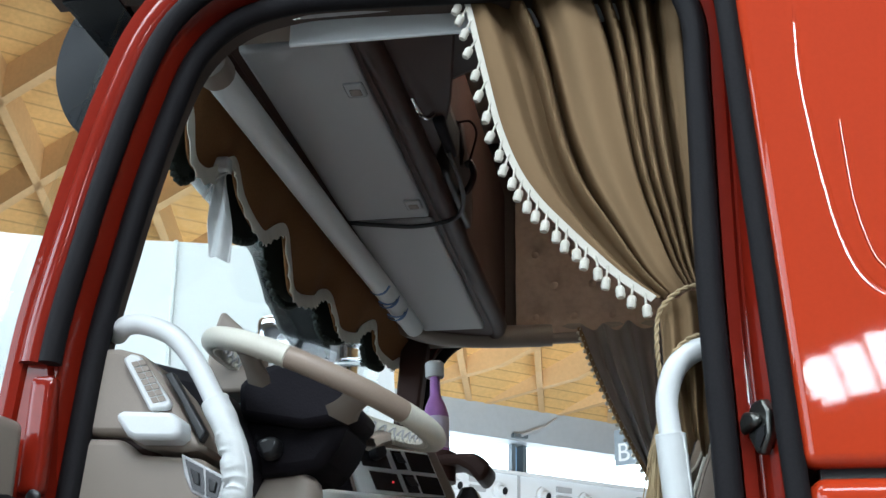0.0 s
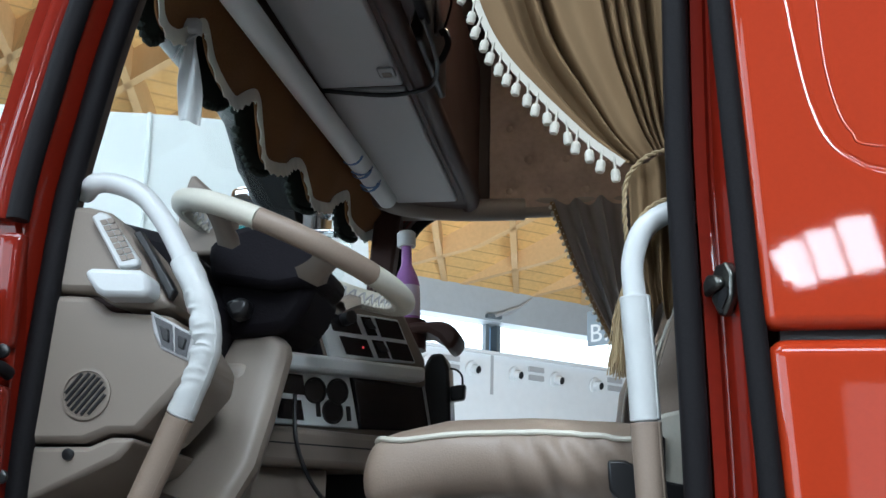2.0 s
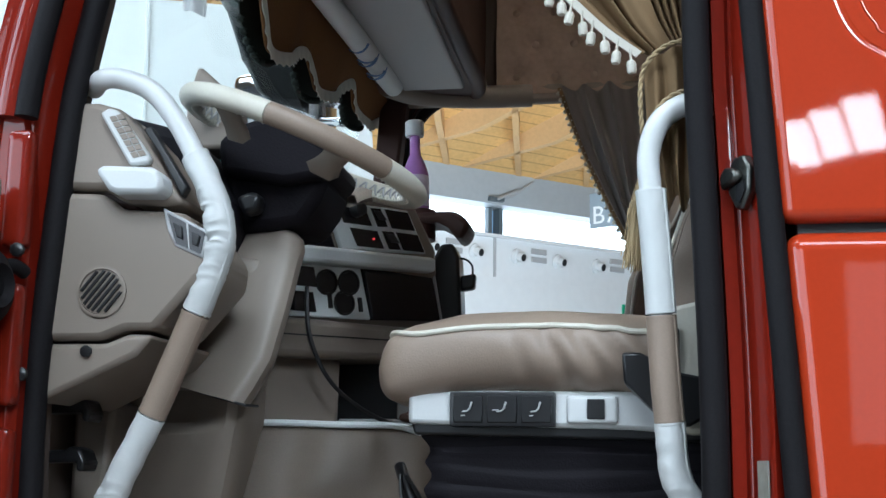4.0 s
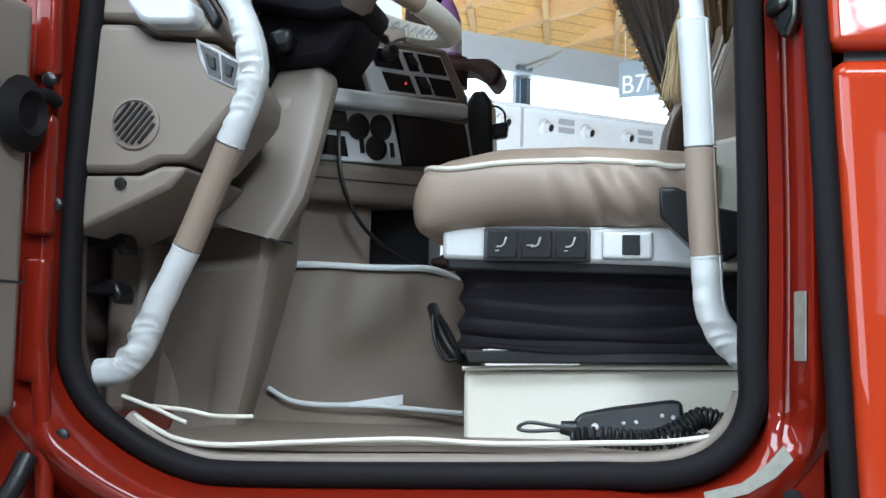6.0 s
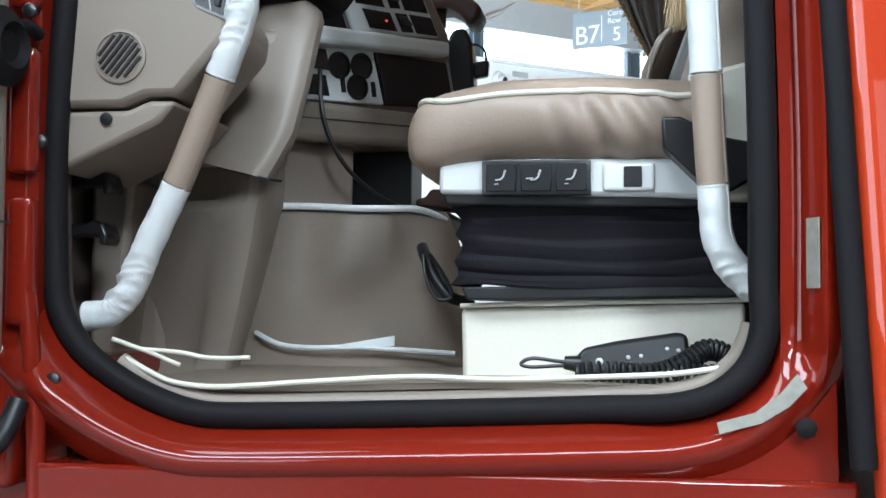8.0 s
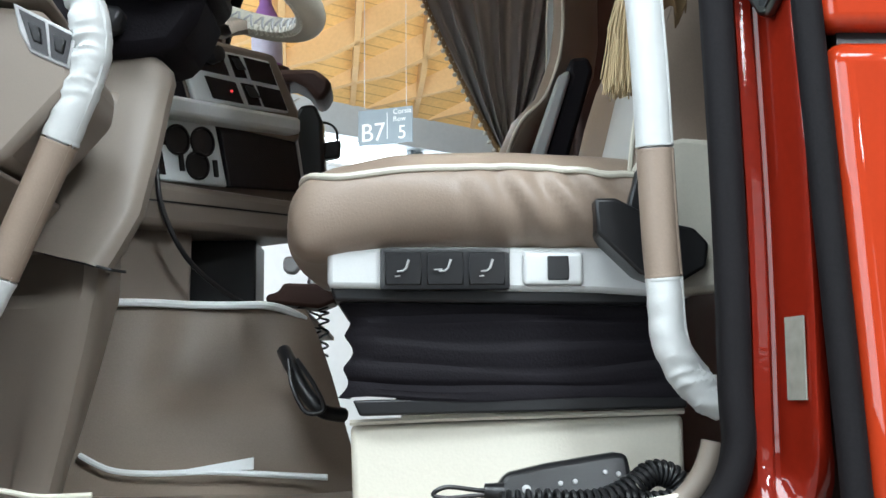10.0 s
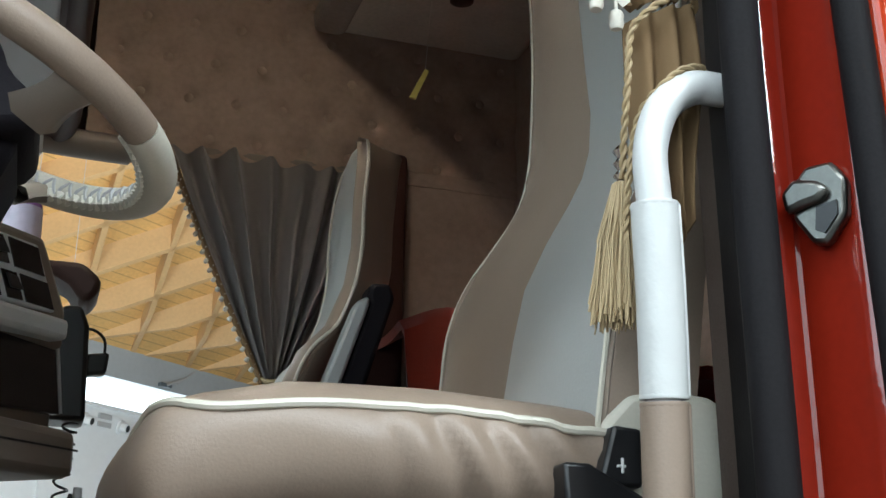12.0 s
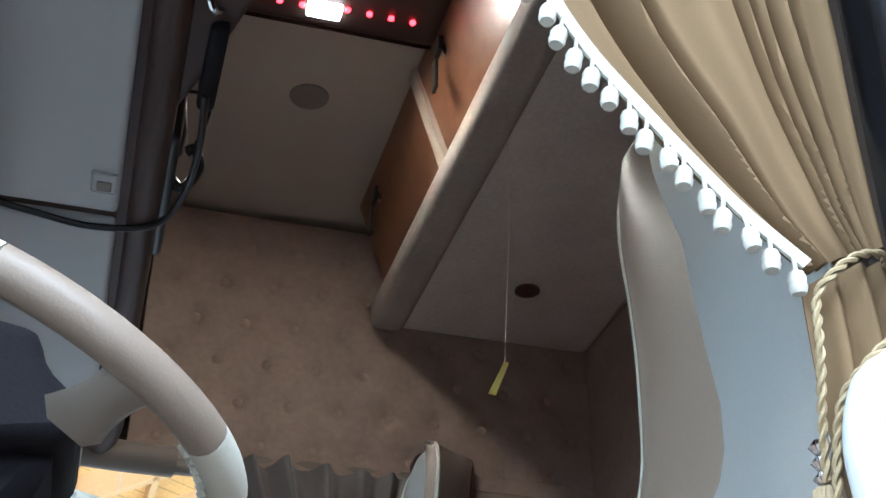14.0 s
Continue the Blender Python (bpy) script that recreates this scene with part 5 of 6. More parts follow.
    p("instrument_fin", prism([(-0.430, 0.45, 2.20), (-0.425, 0.45, 2.30), (-0.409, 0.45, 2.355), (-0.400, 0.45, 2.352), (-0.340, 0.45, 2.298), (-0.33, 0.45, 2.20)], (0, 0.09, 0)), TAUPE, "taupe side of the instrument binnacle", bevel=0.008)
    p("toe_board", box(-0.59, -0.56, 0.09, 0.46, 1.434, 2.0), TAUPE)
    p("knee_bolster", pillow(-0.50, -0.24, 0.345, 0.42, 1.765, 1.985, 0.02, 3), TAUPE, "taupe knee bolster behind the column")
    p("mid", prism([(-0.46, 0.20, 1.88), (-0.36, 0.20, 1.92), (-0.335, 0.20, 2.02), (-0.46, 0.20, 2.06)], (0, 0.60, 0)), BLACK_CLOTH, bevel=0.01)
    # steering column cover, slanting to the floor
    rows = []
    for z, xl, xr, dz in ((1.733, -0.365, -0.229, 0.034), (1.76, -0.358, -0.211, 0.014), (1.804, -0.345, -0.185, 0.004), (1.884, -0.318, -0.163, 0), (1.95, -0.288, -0.148, 0), (1.982, -0.280, -0.140, 0.002), (2.000, -0.270, -0.143, 0.014), (2.010, -0.258, -0.152, 0.026)):
        rows.append([(xl - 0.004, 0.40, z + dz), (xl - 0.004, 0.30, z + dz), (xl + 0.010, 0.279, z + dz), (xl + 0.03, 0.273, z + dz * 0.8), ((xl + xr) / 2, 0.270, z + dz * 0.5), (xr - 0.036, 0.266, z + dz * 0.3), (xr - 0.026, 0.268, z + dz * 0.2), (xr - 0.014, 0.280, z), (xr - 0.012, 0.302, z), (xr - 0.044, 0.40, z)])
    rows.append([(x + (-0.19 - x) * 0.25, y + 0.014, z + 0.006) for x, y, z in rows[-1]])
    rows.append([(x, max(y, 0.39), z + 0.02) for x, y, z in rows[-1]])
    # the cover leans in towards the middle of the cab
    rows = [[(x - 0.11 * (z - 1.735), y + 0.36 * (z - 1.735), z + 0.07 * (z - 1.735)) for x, y, z in row] for row in rows]
    bm = sheet(rows)
    bmesh.ops.subdivide_edges(bm, edges=bm.edges[:], cuts=1, use_grid_fill=True, smooth=0.4)
    p("column_cover", bm, TAUPE, "taupe steering column cover")
    p("column_fixing", lathe([(0.006, 0), (0.006, 0.003)], (-0.189, 0.378, 1.970), (0.9, -0.4, 0), 12), BLACK)
    p("column_joint", tube([(-0.318, 0.283, 1.757), (-0.27, 0.272, 1.744), (-0.235, 0.276, 1.735), (-0.222, 0.30, 1.735)], 0.0022, 6), BLACK)
    rows = []
    for z, r, y0, back in ((1.80, -0.262, 0.312, 0.045), (1.735, -0.262, 0.310, 0.045), (1.712, -0.264, 0.312, 0.042), (1.700, -0.268, 0.314, 0.012), (1.692, -0.270, 0.316, 0.0), (1.65, -0.280, 0.328, 0.0), (1.55, -0.306, 0.352, 0.0), (1.47, -0.330, 0.374, -0.004), (1.445, -0.336, 0.376, -0.018), (1.432, -0.338, 0.374, -0.030)):
        rows.append([(-0.585, y0 + 0.10 + back, z), (-0.52, y0 + 0.066 + back, z), (-0.44, y0 + 0.040 + back, z), ((-0.44 + r) / 2, y0 + 0.020 + back * 0.8, z), (r - 0.045, y0 + 0.006 + back * 0.25, z), (r - 0.014, y0, z), (r + 0.002, y0 + 0.006, z), (r + 0.010, y0 + 0.024, z), (r - 0.01, 0.50, z)])
    bm = sheet(rows)
    bmesh.ops.subdivide_edges(bm, edges=bm.edges[:], cuts=1, use_grid_fill=True, smooth=0.4)
    p("column_foot", bm, TAUPE, "taupe footwell panel")
    p("footwell_lining", prism([(-0.53, 0.30, 1.434), (-0.49, 0.30, 1.434), (-0.47, 0.30, 1.60), (-0.46, 0.30, 1.74), (-0.53, 0.30, 1.76)], (0, 0.16, 0)), TAUPE, bevel=0.01)
    for z, x in ((1.728, -0.462), (1.655, -0.466)):
        p("pedal", prism([(x - 0.05, 0.15, z + 0.004), (x - 0.004, 0.15, z + 0.006), (x + 0.006, 0.15, z + 0.012), (x + 0.022, 0.15, z + 0.006), (x + 0.030, 0.15, z - 0.012), (x + 0.026, 0.15, z - 0.026), (x + 0.016, 0.15, z - 0.024), (x + 0.016, 0.15, z - 0.012), (x - 0.05, 0.15, z - 0.014)], (0, 0.05, 0)), BLACK, "black hanging pedal", bevel=0.004)


build_dash()

# centre console: a face turned towards the driver; u runs along it, n towards the driver
CON_AT, CON_U, CON_N = Vector((-0.201, 0.908, 0)), Vector((math.cos(radians(50)), math.sin(radians(50)), 0)), Vector((math.sin(radians(50)), -math.cos(radians(50)), 0))


def con(u, z, n=0.0):
    return CON_AT + CON_U * u + CON_N * n + Vector((0, 0, z))


def build_console():
    c = thing("centre_console", "taupe centre console with gauges and pale switch panels", "console", at=(-0.2, 0.95, 1.432))
    def p(name, bm, mat, label="", parent=None, **k):
        bmesh.ops.translate(bm, verts=bm.verts[:], vec=(0.2, -0.95, -1.432))
        return part(name, bm, mat, parent or c, label, **k)
    def plate(uz, n0, n1):
        return prism([con(u, z, n0) for u, z in uz], CON_N * (n1 - n0))
    p("upper_body", plate([(-0.30, 2.06), (0.195, 2.06), (0.19, 2.12), (0.125, 2.215), (-0.14, 2.205), (-0.30, 2.19)], -0.30, 0.018), TAUPE, "taupe console body", bevel=0.010)
    p("lower_body", plate([(-0.30, 1.93), (0.215, 1.94), (0.205, 2.075), (-0.30, 2.06)], -0.26, -0.008), TAUPE, bevel=0.006)
    sh = p("shelf", plate([(-0.30, 1.855), (0.235, 1.875), (0.232, 1.945), (-0.30, 1.935)], -0.30, 0.03), TAUPE, "taupe console shelf", bevel=0.014)
    p("shelf_groove", plate([(-0.30, 1.897), (0.234, 1.915), (0.234, 1.918), (-0.30, 1.900)], 0.028, 0.0312), BLACK, parent=sh, smooth=False)
    p("lower_wall", plate([(-0.32, 1.60), (-0.035, 1.60), (-0.03, 1.87), (-0.32, 1.87)], -0.10, -0.02), TAUPE, bevel=0.01)
    # upper switch panel
    up = p("switch_panel", plate([(-0.118, 2.184), (0.098, 2.194), (0.152, 2.106), (-0.075, 2.085)], 0.018, 0.030), PALE_GREY, "pale grey switch panel", bevel=0.004)
    ux = p("blank_panel", plate([(-0.24, 2.18), (-0.126, 2.184), (-0.086, 2.085), (-0.24, 2.07)], 0.012, 0.026), BLACK_CLOTH, bevel=0.004)
    rows = (((-0.088, -0.016, 2.142, 2.180), (0.000, 0.026, 2.146, 2.183), (0.038, 0.100, 2.148, 2.186)), ((-0.052, 0.018, 2.098, 2.134), (0.032, 0.062, 2.102, 2.138), (0.070, 0.128, 2.105, 2.141)))
    for row in rows:
        for i, (a, b, z0, z1) in enumerate(row):
            k = 0.016
            cell = p("switch_cell", plate([(a - k * 0.3, z1), (b - k * 0.3, z1 + 0.002), (b + k, z0 + 0.003), (a + k, z0)], 0.0285, 0.0325), SCREEN, parent=up, smooth=False)
            if i == 1:
                p("rocker", plate([(a + 0.002, z1 - 0.004), (b - 0.006, z1 - 0.004), (b + 0.010, z0 + 0.016), (a + 0.016, z0 + 0.014)], 0.0325, 0.038), BLACK, parent=up, bevel=0.002)
    p("knob", lathe([(0.016, 0), (0.014, 0.022), (0.009, 0.024)], con(-0.045, 2.172, 0.033), CON_N, 16), BLACK, parent=up)
    p("tell_tale", lathe([(0.0025, 0), (0.0025, 0.002)], con(0.004, 2.118, 0.0325), CON_N, 8), glow("red_tell_tale", (0.8, 0.05, 0.05), 1.0), parent=up)
    p("ledge", plate([(-0.30, 2.040), (0.168, 2.066), (0.168, 2.098), (-0.30, 2.076)], 0.0, 0.045), PALE_GREY, "pale grey ledge", bevel=0.008)
    # gauges
    gp = p("gauge_panel", plate([(-0.24, 2.040), (-0.006, 2.062), (0.025, 1.953), (-0.22, 1.940)], -0.008, 0.003), PALE_GREY, "pale grey gauge panel", bevel=0.003)
    for u, z, r in ((-0.092, 2.019, 0.027), (-0.036, 2.024, 0.027), (-0.046, 1.981, 0.026)):
        g = p("gauge", lathe([(r, 0), (r, 0.004), (r * 0.86, 0.005), (r * 0.82, 0.002)], con(u, z, 0.003), CON_N, 24), BLACK, "round black gauge", parent=gp)
    for u in (-0.083, -0.006):
        p("slim_switch", plate([(u - 0.006, 1.996), (u + 0.004, 1.997), (u + 0.009, 1.967), (u - 0.001, 1.966)], 0.002, 0.006), BLACK, parent=gp, bevel=0.001)
    for z in (1.955, 2.006):
        p("switch_cell", plate([(-0.185, z + 0.038), (-0.125, z + 0.04), (-0.115, z), (-0.178, z - 0.002)], 0.002, 0.006), SCREEN, parent=gp, bevel=0.001)
    sc = p("screen", plate([(0.0, 2.064), (0.186, 2.083), (0.215, 1.968), (0.028, 1.953)], -0.010, 0.006), SCREEN, "dark glossy screen", bevel=0.003)
    p("screen_edge", tube([con(0.19, 2.08, 0.006), con(0.216, 1.97, 0.006)], 0.003, 6), GREY_PANEL, parent=sc)
    # open tray below
    p("tray", prism([(-0.26, 0.98, 1.72), (-0.142, 0.98, 1.72), (-0.142, 1.3, 1.74), (-0.28, 1.35, 1.74)], (0, 0, 0.03)), GREY_PANEL, bevel=0.004)
    p("tray_box", prism([(-0.30, 1.02, 1.75), (-0.142, 1.02, 1.75), (-0.142, 1.16, 1.75), (-0.30, 1.16, 1.75)], (0, 0, 0.12)), BLACK, "black fuse box", bevel=0.004)
    # black telephone box on the console's side
    ph = thing("handset_cradle", "black handset cradle at the console's side", "cradle", at=(-0.04, 1.12, 2.0))
    part("body", prism([(-0.045, 0, -0.03), (0.020, 0, -0.03), (0.012, 0, 0.12), (-0.002, 0, 0.152), (-0.030, 0, 0.15), (-0.045, 0, 0.12)], (0, 0.08, 0)), BLACK, ph, bevel=0.008)
    part("plug", prism([(0.012, 0.02, 0.045), (0.045, 0.02, 0.05), (0.048, 0.02, 0.085), (0.012, 0.02, 0.08)], (0, 0.03, 0)), BLACK, ph, bevel=0.006)
    part("plug_wire", tube(smooth_line([(0.04, 0.03, 0.08), (0.038, 0.03, 0.105), (0.02, 0.03, 0.12), (-0.01, 0.03, 0.12)]), 0.0025, 6), BLACK, ph)
    part("cord", coil([(0.0, 0.03, -0.03), (-0.005, 0.02, -0.15), (0.0, 0.02, -0.30), (0.0, 0.02, -0.42)], 0.011, 0.0022, 17), BLACK, ph)
    cab2 = thing("cable", "thin black cable hanging below the console", "cable", at=(-0.25, 0.80, 1.9))
    part("cable", tube(smooth_line([(-0.03, -0.03, 0.10), (-0.02, -0.03, 0.0), (0.02, 0.0, -0.09), (0.09, 0.08, -0.15), (0.15, 0.17, -0.165), (0.20, 0.22, -0.13), (0.22, 0.24, -0.05)]), 0.0045, 8), BLACK, cab2)
    # bottle on its holder
    h = thing("bottle_holder", "dark plastic arm rest with a bottle holder", "holder", at=(-0.1, 1.23, 2.23))
    part("arm", prism([(-0.14, -0.05, 0.005), (0.02, -0.05, 0.01), (0.055, -0.05, 0.01), (0.088, -0.05, -0.018), (0.080, -0.05, -0.045), (0.060, -0.05, -0.06), (0.035, -0.05, -0.028), (0.01, -0.05, -0.015), (-0.14, -0.05, -0.02)], (0, 0.12, 0)), BROWN_TRIM, h, bevel=0.012)
    part("cup", lathe([(0.045, -0.05), (0.045, 0.02), (0.040, 0.02), (0.040, -0.04)], (-0.045, 0.0, 0.0), (0, 0, 1), 18), WINE, h, "dark wine plastic cup")
    b = thing("spray_bottle", "clear spray bottle with purple liquid and white cap", "bottle", at=(-0.147, 1.235, 2.24))
    part("bottle", lathe([(0.030, 0), (0.031, 0.01), (0.031, 0.10), (0.024, 0.125), (0.013, 0.15), (0.012, 0.20)], (0, 0, 0), (-0.04, 0, 1), 18), PURPLE, b, "purple liquid in a clear bottle")
    part("bottle_label", lathe([(0.0317, 0.02), (0.0317, 0.095)], (0, 0, 0), (-0.04, 0, 1), 18), LABEL_WHITE, b)
    part("cap", lathe([(0.021, 0), (0.023, 0.004), (0.023, 0.034), (0.019, 0.038)], (-0.008, 0, 0.195), (-0.04, 0, 1), 18), WHITE, b, "white plastic cap")


build_console()


def build_floor_things():
    e = thing("engine_cover", "taupe vinyl engine cover with white piping", "engine cover", at=(-0.15, 0.9, 1.432))
    rows = []
    for i in range(15):
        v = i / 14
        z = 0.29 * v
        row = []
        xr = 0.118 + 0.10 * (1 - v) ** 0.8
        for x in np.linspace(-0.30, xr, 60):
            hollow = 0.07 / (1 + math.exp(-(x + 0.085 + 0.05 * (1 - v)) / 0.018)) / (1 + math.exp(-(v - 0.50) / 0.045)) * (1 - 0.55 * max(0.0, min(1.0, (x - 0.02) / 0.10)))
            lean_in = 0.10 * v + 0.05 * math.exp(-((v - 0.0) / 0.12) ** 2) * -1
            curve = 0.07 * max(0, (x - xr + 0.10) / 0.10) ** 2
            row.append((x, -0.33 + lean_in + hollow + curve, z))
        rows.append(row)
    rows.append([(p[0], p[1] + 0.02, 0.292) for p in rows[-1]])
    rows.append([(p[0], 0.75, 0.292) for p in rows[-2]])
    part("cover", sheet(rows, 0.008), FLOOR_VINYL, e, "taupe vinyl cover with moulded hollow")
    top = [(x, -0.240 + 0.07 / (1 + math.exp(-(x + 0.085) / 0.018)) * (1 - 0.55 * max(0.0, min(1.0, (x - 0.02) / 0.10))) + 0.07 * max(0, (x - 0.018) / 0.10) ** 2, 0.294 - 0.022 * max(0, (x - 0.05) / 0.07) ** 2) for x in np.linspace(-0.185, 0.118, 26)]
    part("piping", tube(top, 0.0065, 8), PALE_GREY, e, "pale piping")
    low = smooth_line([(-0.19, -0.33, 0.065), (-0.14, -0.355, 0.045), (-0.08, -0.365, 0.040), (0.0, -0.37, 0.042), (0.08, -0.37, 0.038), (0.17, -0.375, 0.033)], 6)
    part("piping", tube(low, 0.0045, 8), PALE_GREY, e, "pale piping")
    part("piping_tail", prism([(-0.03, -0.374, 0.046), (0.065, -0.374, 0.062), (0.065, -0.374, 0.045), (-0.03, -0.374, 0.038)], (0, 0.004, 0)), PALE_GREY, e, smooth=False)
    part("hose", tube(smooth_line([(0.10, -0.30, 0.215), (0.115, -0.335, 0.19), (0.135, -0.36, 0.155), (0.16, -0.37, 0.128), (0.19, -0.34, 0.12)]), 0.011, 10), BLACK, e, "black rubber hose")
    part("hose_clip", tube(smooth_line([(0.112, -0.36, 0.20), (0.12, -0.38, 0.16), (0.14, -0.39, 0.125), (0.165, -0.39, 0.13), (0.15, -0.385, 0.165), (0.125, -0.37, 0.20)]), 0.0035, 8), BLACK, e)
    m = thing("floor_mat", "taupe vinyl floor mat with white piped edge", "mat", at=(0, 0.3, 1.432))
    rows = []
    for i in range(5):
        v = i / 4
        rows.append([(x, -0.235 + 0.55 * v, 0.010 + 0.004 * math.sin(9 * x) * (1 - v)) for x in np.linspace(-0.36, 0.45, 30)])
    part("mat", sheet(rows, 0.008), FLOOR_VINYL, m)
    edge = [(-0.372, -0.235, 0.040), (-0.333, -0.243, 0.022), (-0.30, -0.245, 0.009), (-0.25, -0.245, 0.003), (-0.185, -0.245, 0.006), (-0.122, -0.245, 0.011), (0.026, -0.245, 0.020), (0.14, -0.245, 0.018), (0.287, -0.245, 0.024), (0.36, -0.243, 0.028), (0.419, -0.238, 0.036)]
    part("piping", tube(smooth_line(edge, 6), 0.0038, 8), CREAM, m, "cream piping")
    for line in ([(-0.405, -0.20, 0.064), (-0.353, -0.20, 0.047), (-0.325, -0.20, 0.036), (-0.306, -0.20, 0.029)], [(-0.366, -0.19, 0.050), (-0.31, -0.19, 0.046), (-0.268, -0.19, 0.039), (-0.21, -0.19, 0.040)]):
        part("piping", tube(smooth_line(line, 5), 0.0032, 8), CREAM, m, "cream piping")
    # wired remote control lying on the sill
    r = thing("wired_remote", "black wired remote control with a coiled cord", "remote control", at=(0.31, 0.17, 1.452))
    body = [(-0.080, 0.018), (-0.066, 0.036), (-0.02, 0.046), (0.06, 0.058), (0.074, 0.056), (0.078, 0.028), (0.07, 0.012), (-0.066, -0.004), (-0.078, 0.002)]
    bd = part("body", prism([(x, -0.014 + 0.25 * z, z) for x, z in body], (0, 0.03, 0)), BLACK, r, "dark grey remote body", bevel=0.006)
    for x, z, q in ((-0.044, 0.018, 0.007), (-0.005, 0.024, 0.004), (0.012, 0.026, 0.004), (0.047, 0.036, 0.004), (0.062, 0.034, 0.004)):
        part("button", lathe([(q * 0.75, 0), (q * 0.75, 0.002), (q * 0.5, 0.003)], (x, -0.014 + 0.25 * z, z), (0, -1, 0.25), 12), GREY_PANEL, bd)
    part("strap", tube(smooth_line([(-0.075, -0.008, 0.016), (-0.10, -0.012, 0.018), (-0.135, -0.016, 0.022), (-0.15, -0.016, 0.014), (-0.135, -0.016, 0.010), (-0.10, -0.012, 0.012), (-0.078, -0.008, 0.012)]), 0.003, 6), BLACK, r)
    part("gland", lathe([(0.012, 0), (0.009, 0.022)], (-0.07, -0.006, 0.014), (-1, 0, 0.1), 12), BLACK, r)
    part("coiled_cord", coil([(-0.072, -0.03, 0.004), (-0.03, -0.036, 0.006), (0.01, -0.036, 0.004), (0.045, -0.036, 0.008), (0.075, -0.030, 0.022), (0.098, -0.022, 0.036), (0.122, -0.02, 0.030), (0.130, -0.026, 0.008), (0.095, -0.040, 0.002), (0.060, -0.044, 0.006)], 0.0130, 0.0030, 38), BLACK, r)
    # odds and ends between the seats: a lever with a grey knob
    g = thing("hand_brake", "dark hand brake valve with grey knob between seats", "hand brake", at=(-0.05, 0.85, 1.75))
    part("bracket", prism([(-0.055, 0, -0.010), (0.035, 0, -0.020), (0.065, 0, -0.008), (0.065, 0, 0.012), (0.03, 0, 0.022), (-0.025, 0, 0.024), (-0.035, 0, 0.008), (-0.055, 0, 0.004)], (0, 0.10, 0)), BROWN_TRIM, g, bevel=0.006)
    part("knob", prism([(-0.026, 0, 0.045), (-0.018, 0, 0.040), (-0.006, 0, 0.040), (0.002, 0, 0.050), (0.014, 0, 0.050), (0.014, 0, 0.068), (-0.022, 0, 0.070), (-0.027, 0, 0.062)], (0, 0.03, 0)), GREY_PANEL, g, bevel=0.006)
    part("stem", tube([(0.021, 0.015, 0.01), (0.022, 0.015, 0.09)], 0.006, 10), GREY_PANEL, g)
    part("coiled_cord", coil([(0.006, 0.02, -0.015), (0.004, 0.02, -0.05), (0.002, 0.02, -0.09), (0.0, 0.02, -0.115)], 0.0085, 0.0022, 8), BLACK, g)
    part("coiled_cord", coil([(0.040, 0.03, -0.01), (0.042, 0.03, -0.04), (0.040, 0.03, -0.10)], 0.0085, 0.0022, 6), BLACK, g)


build_floor_things()


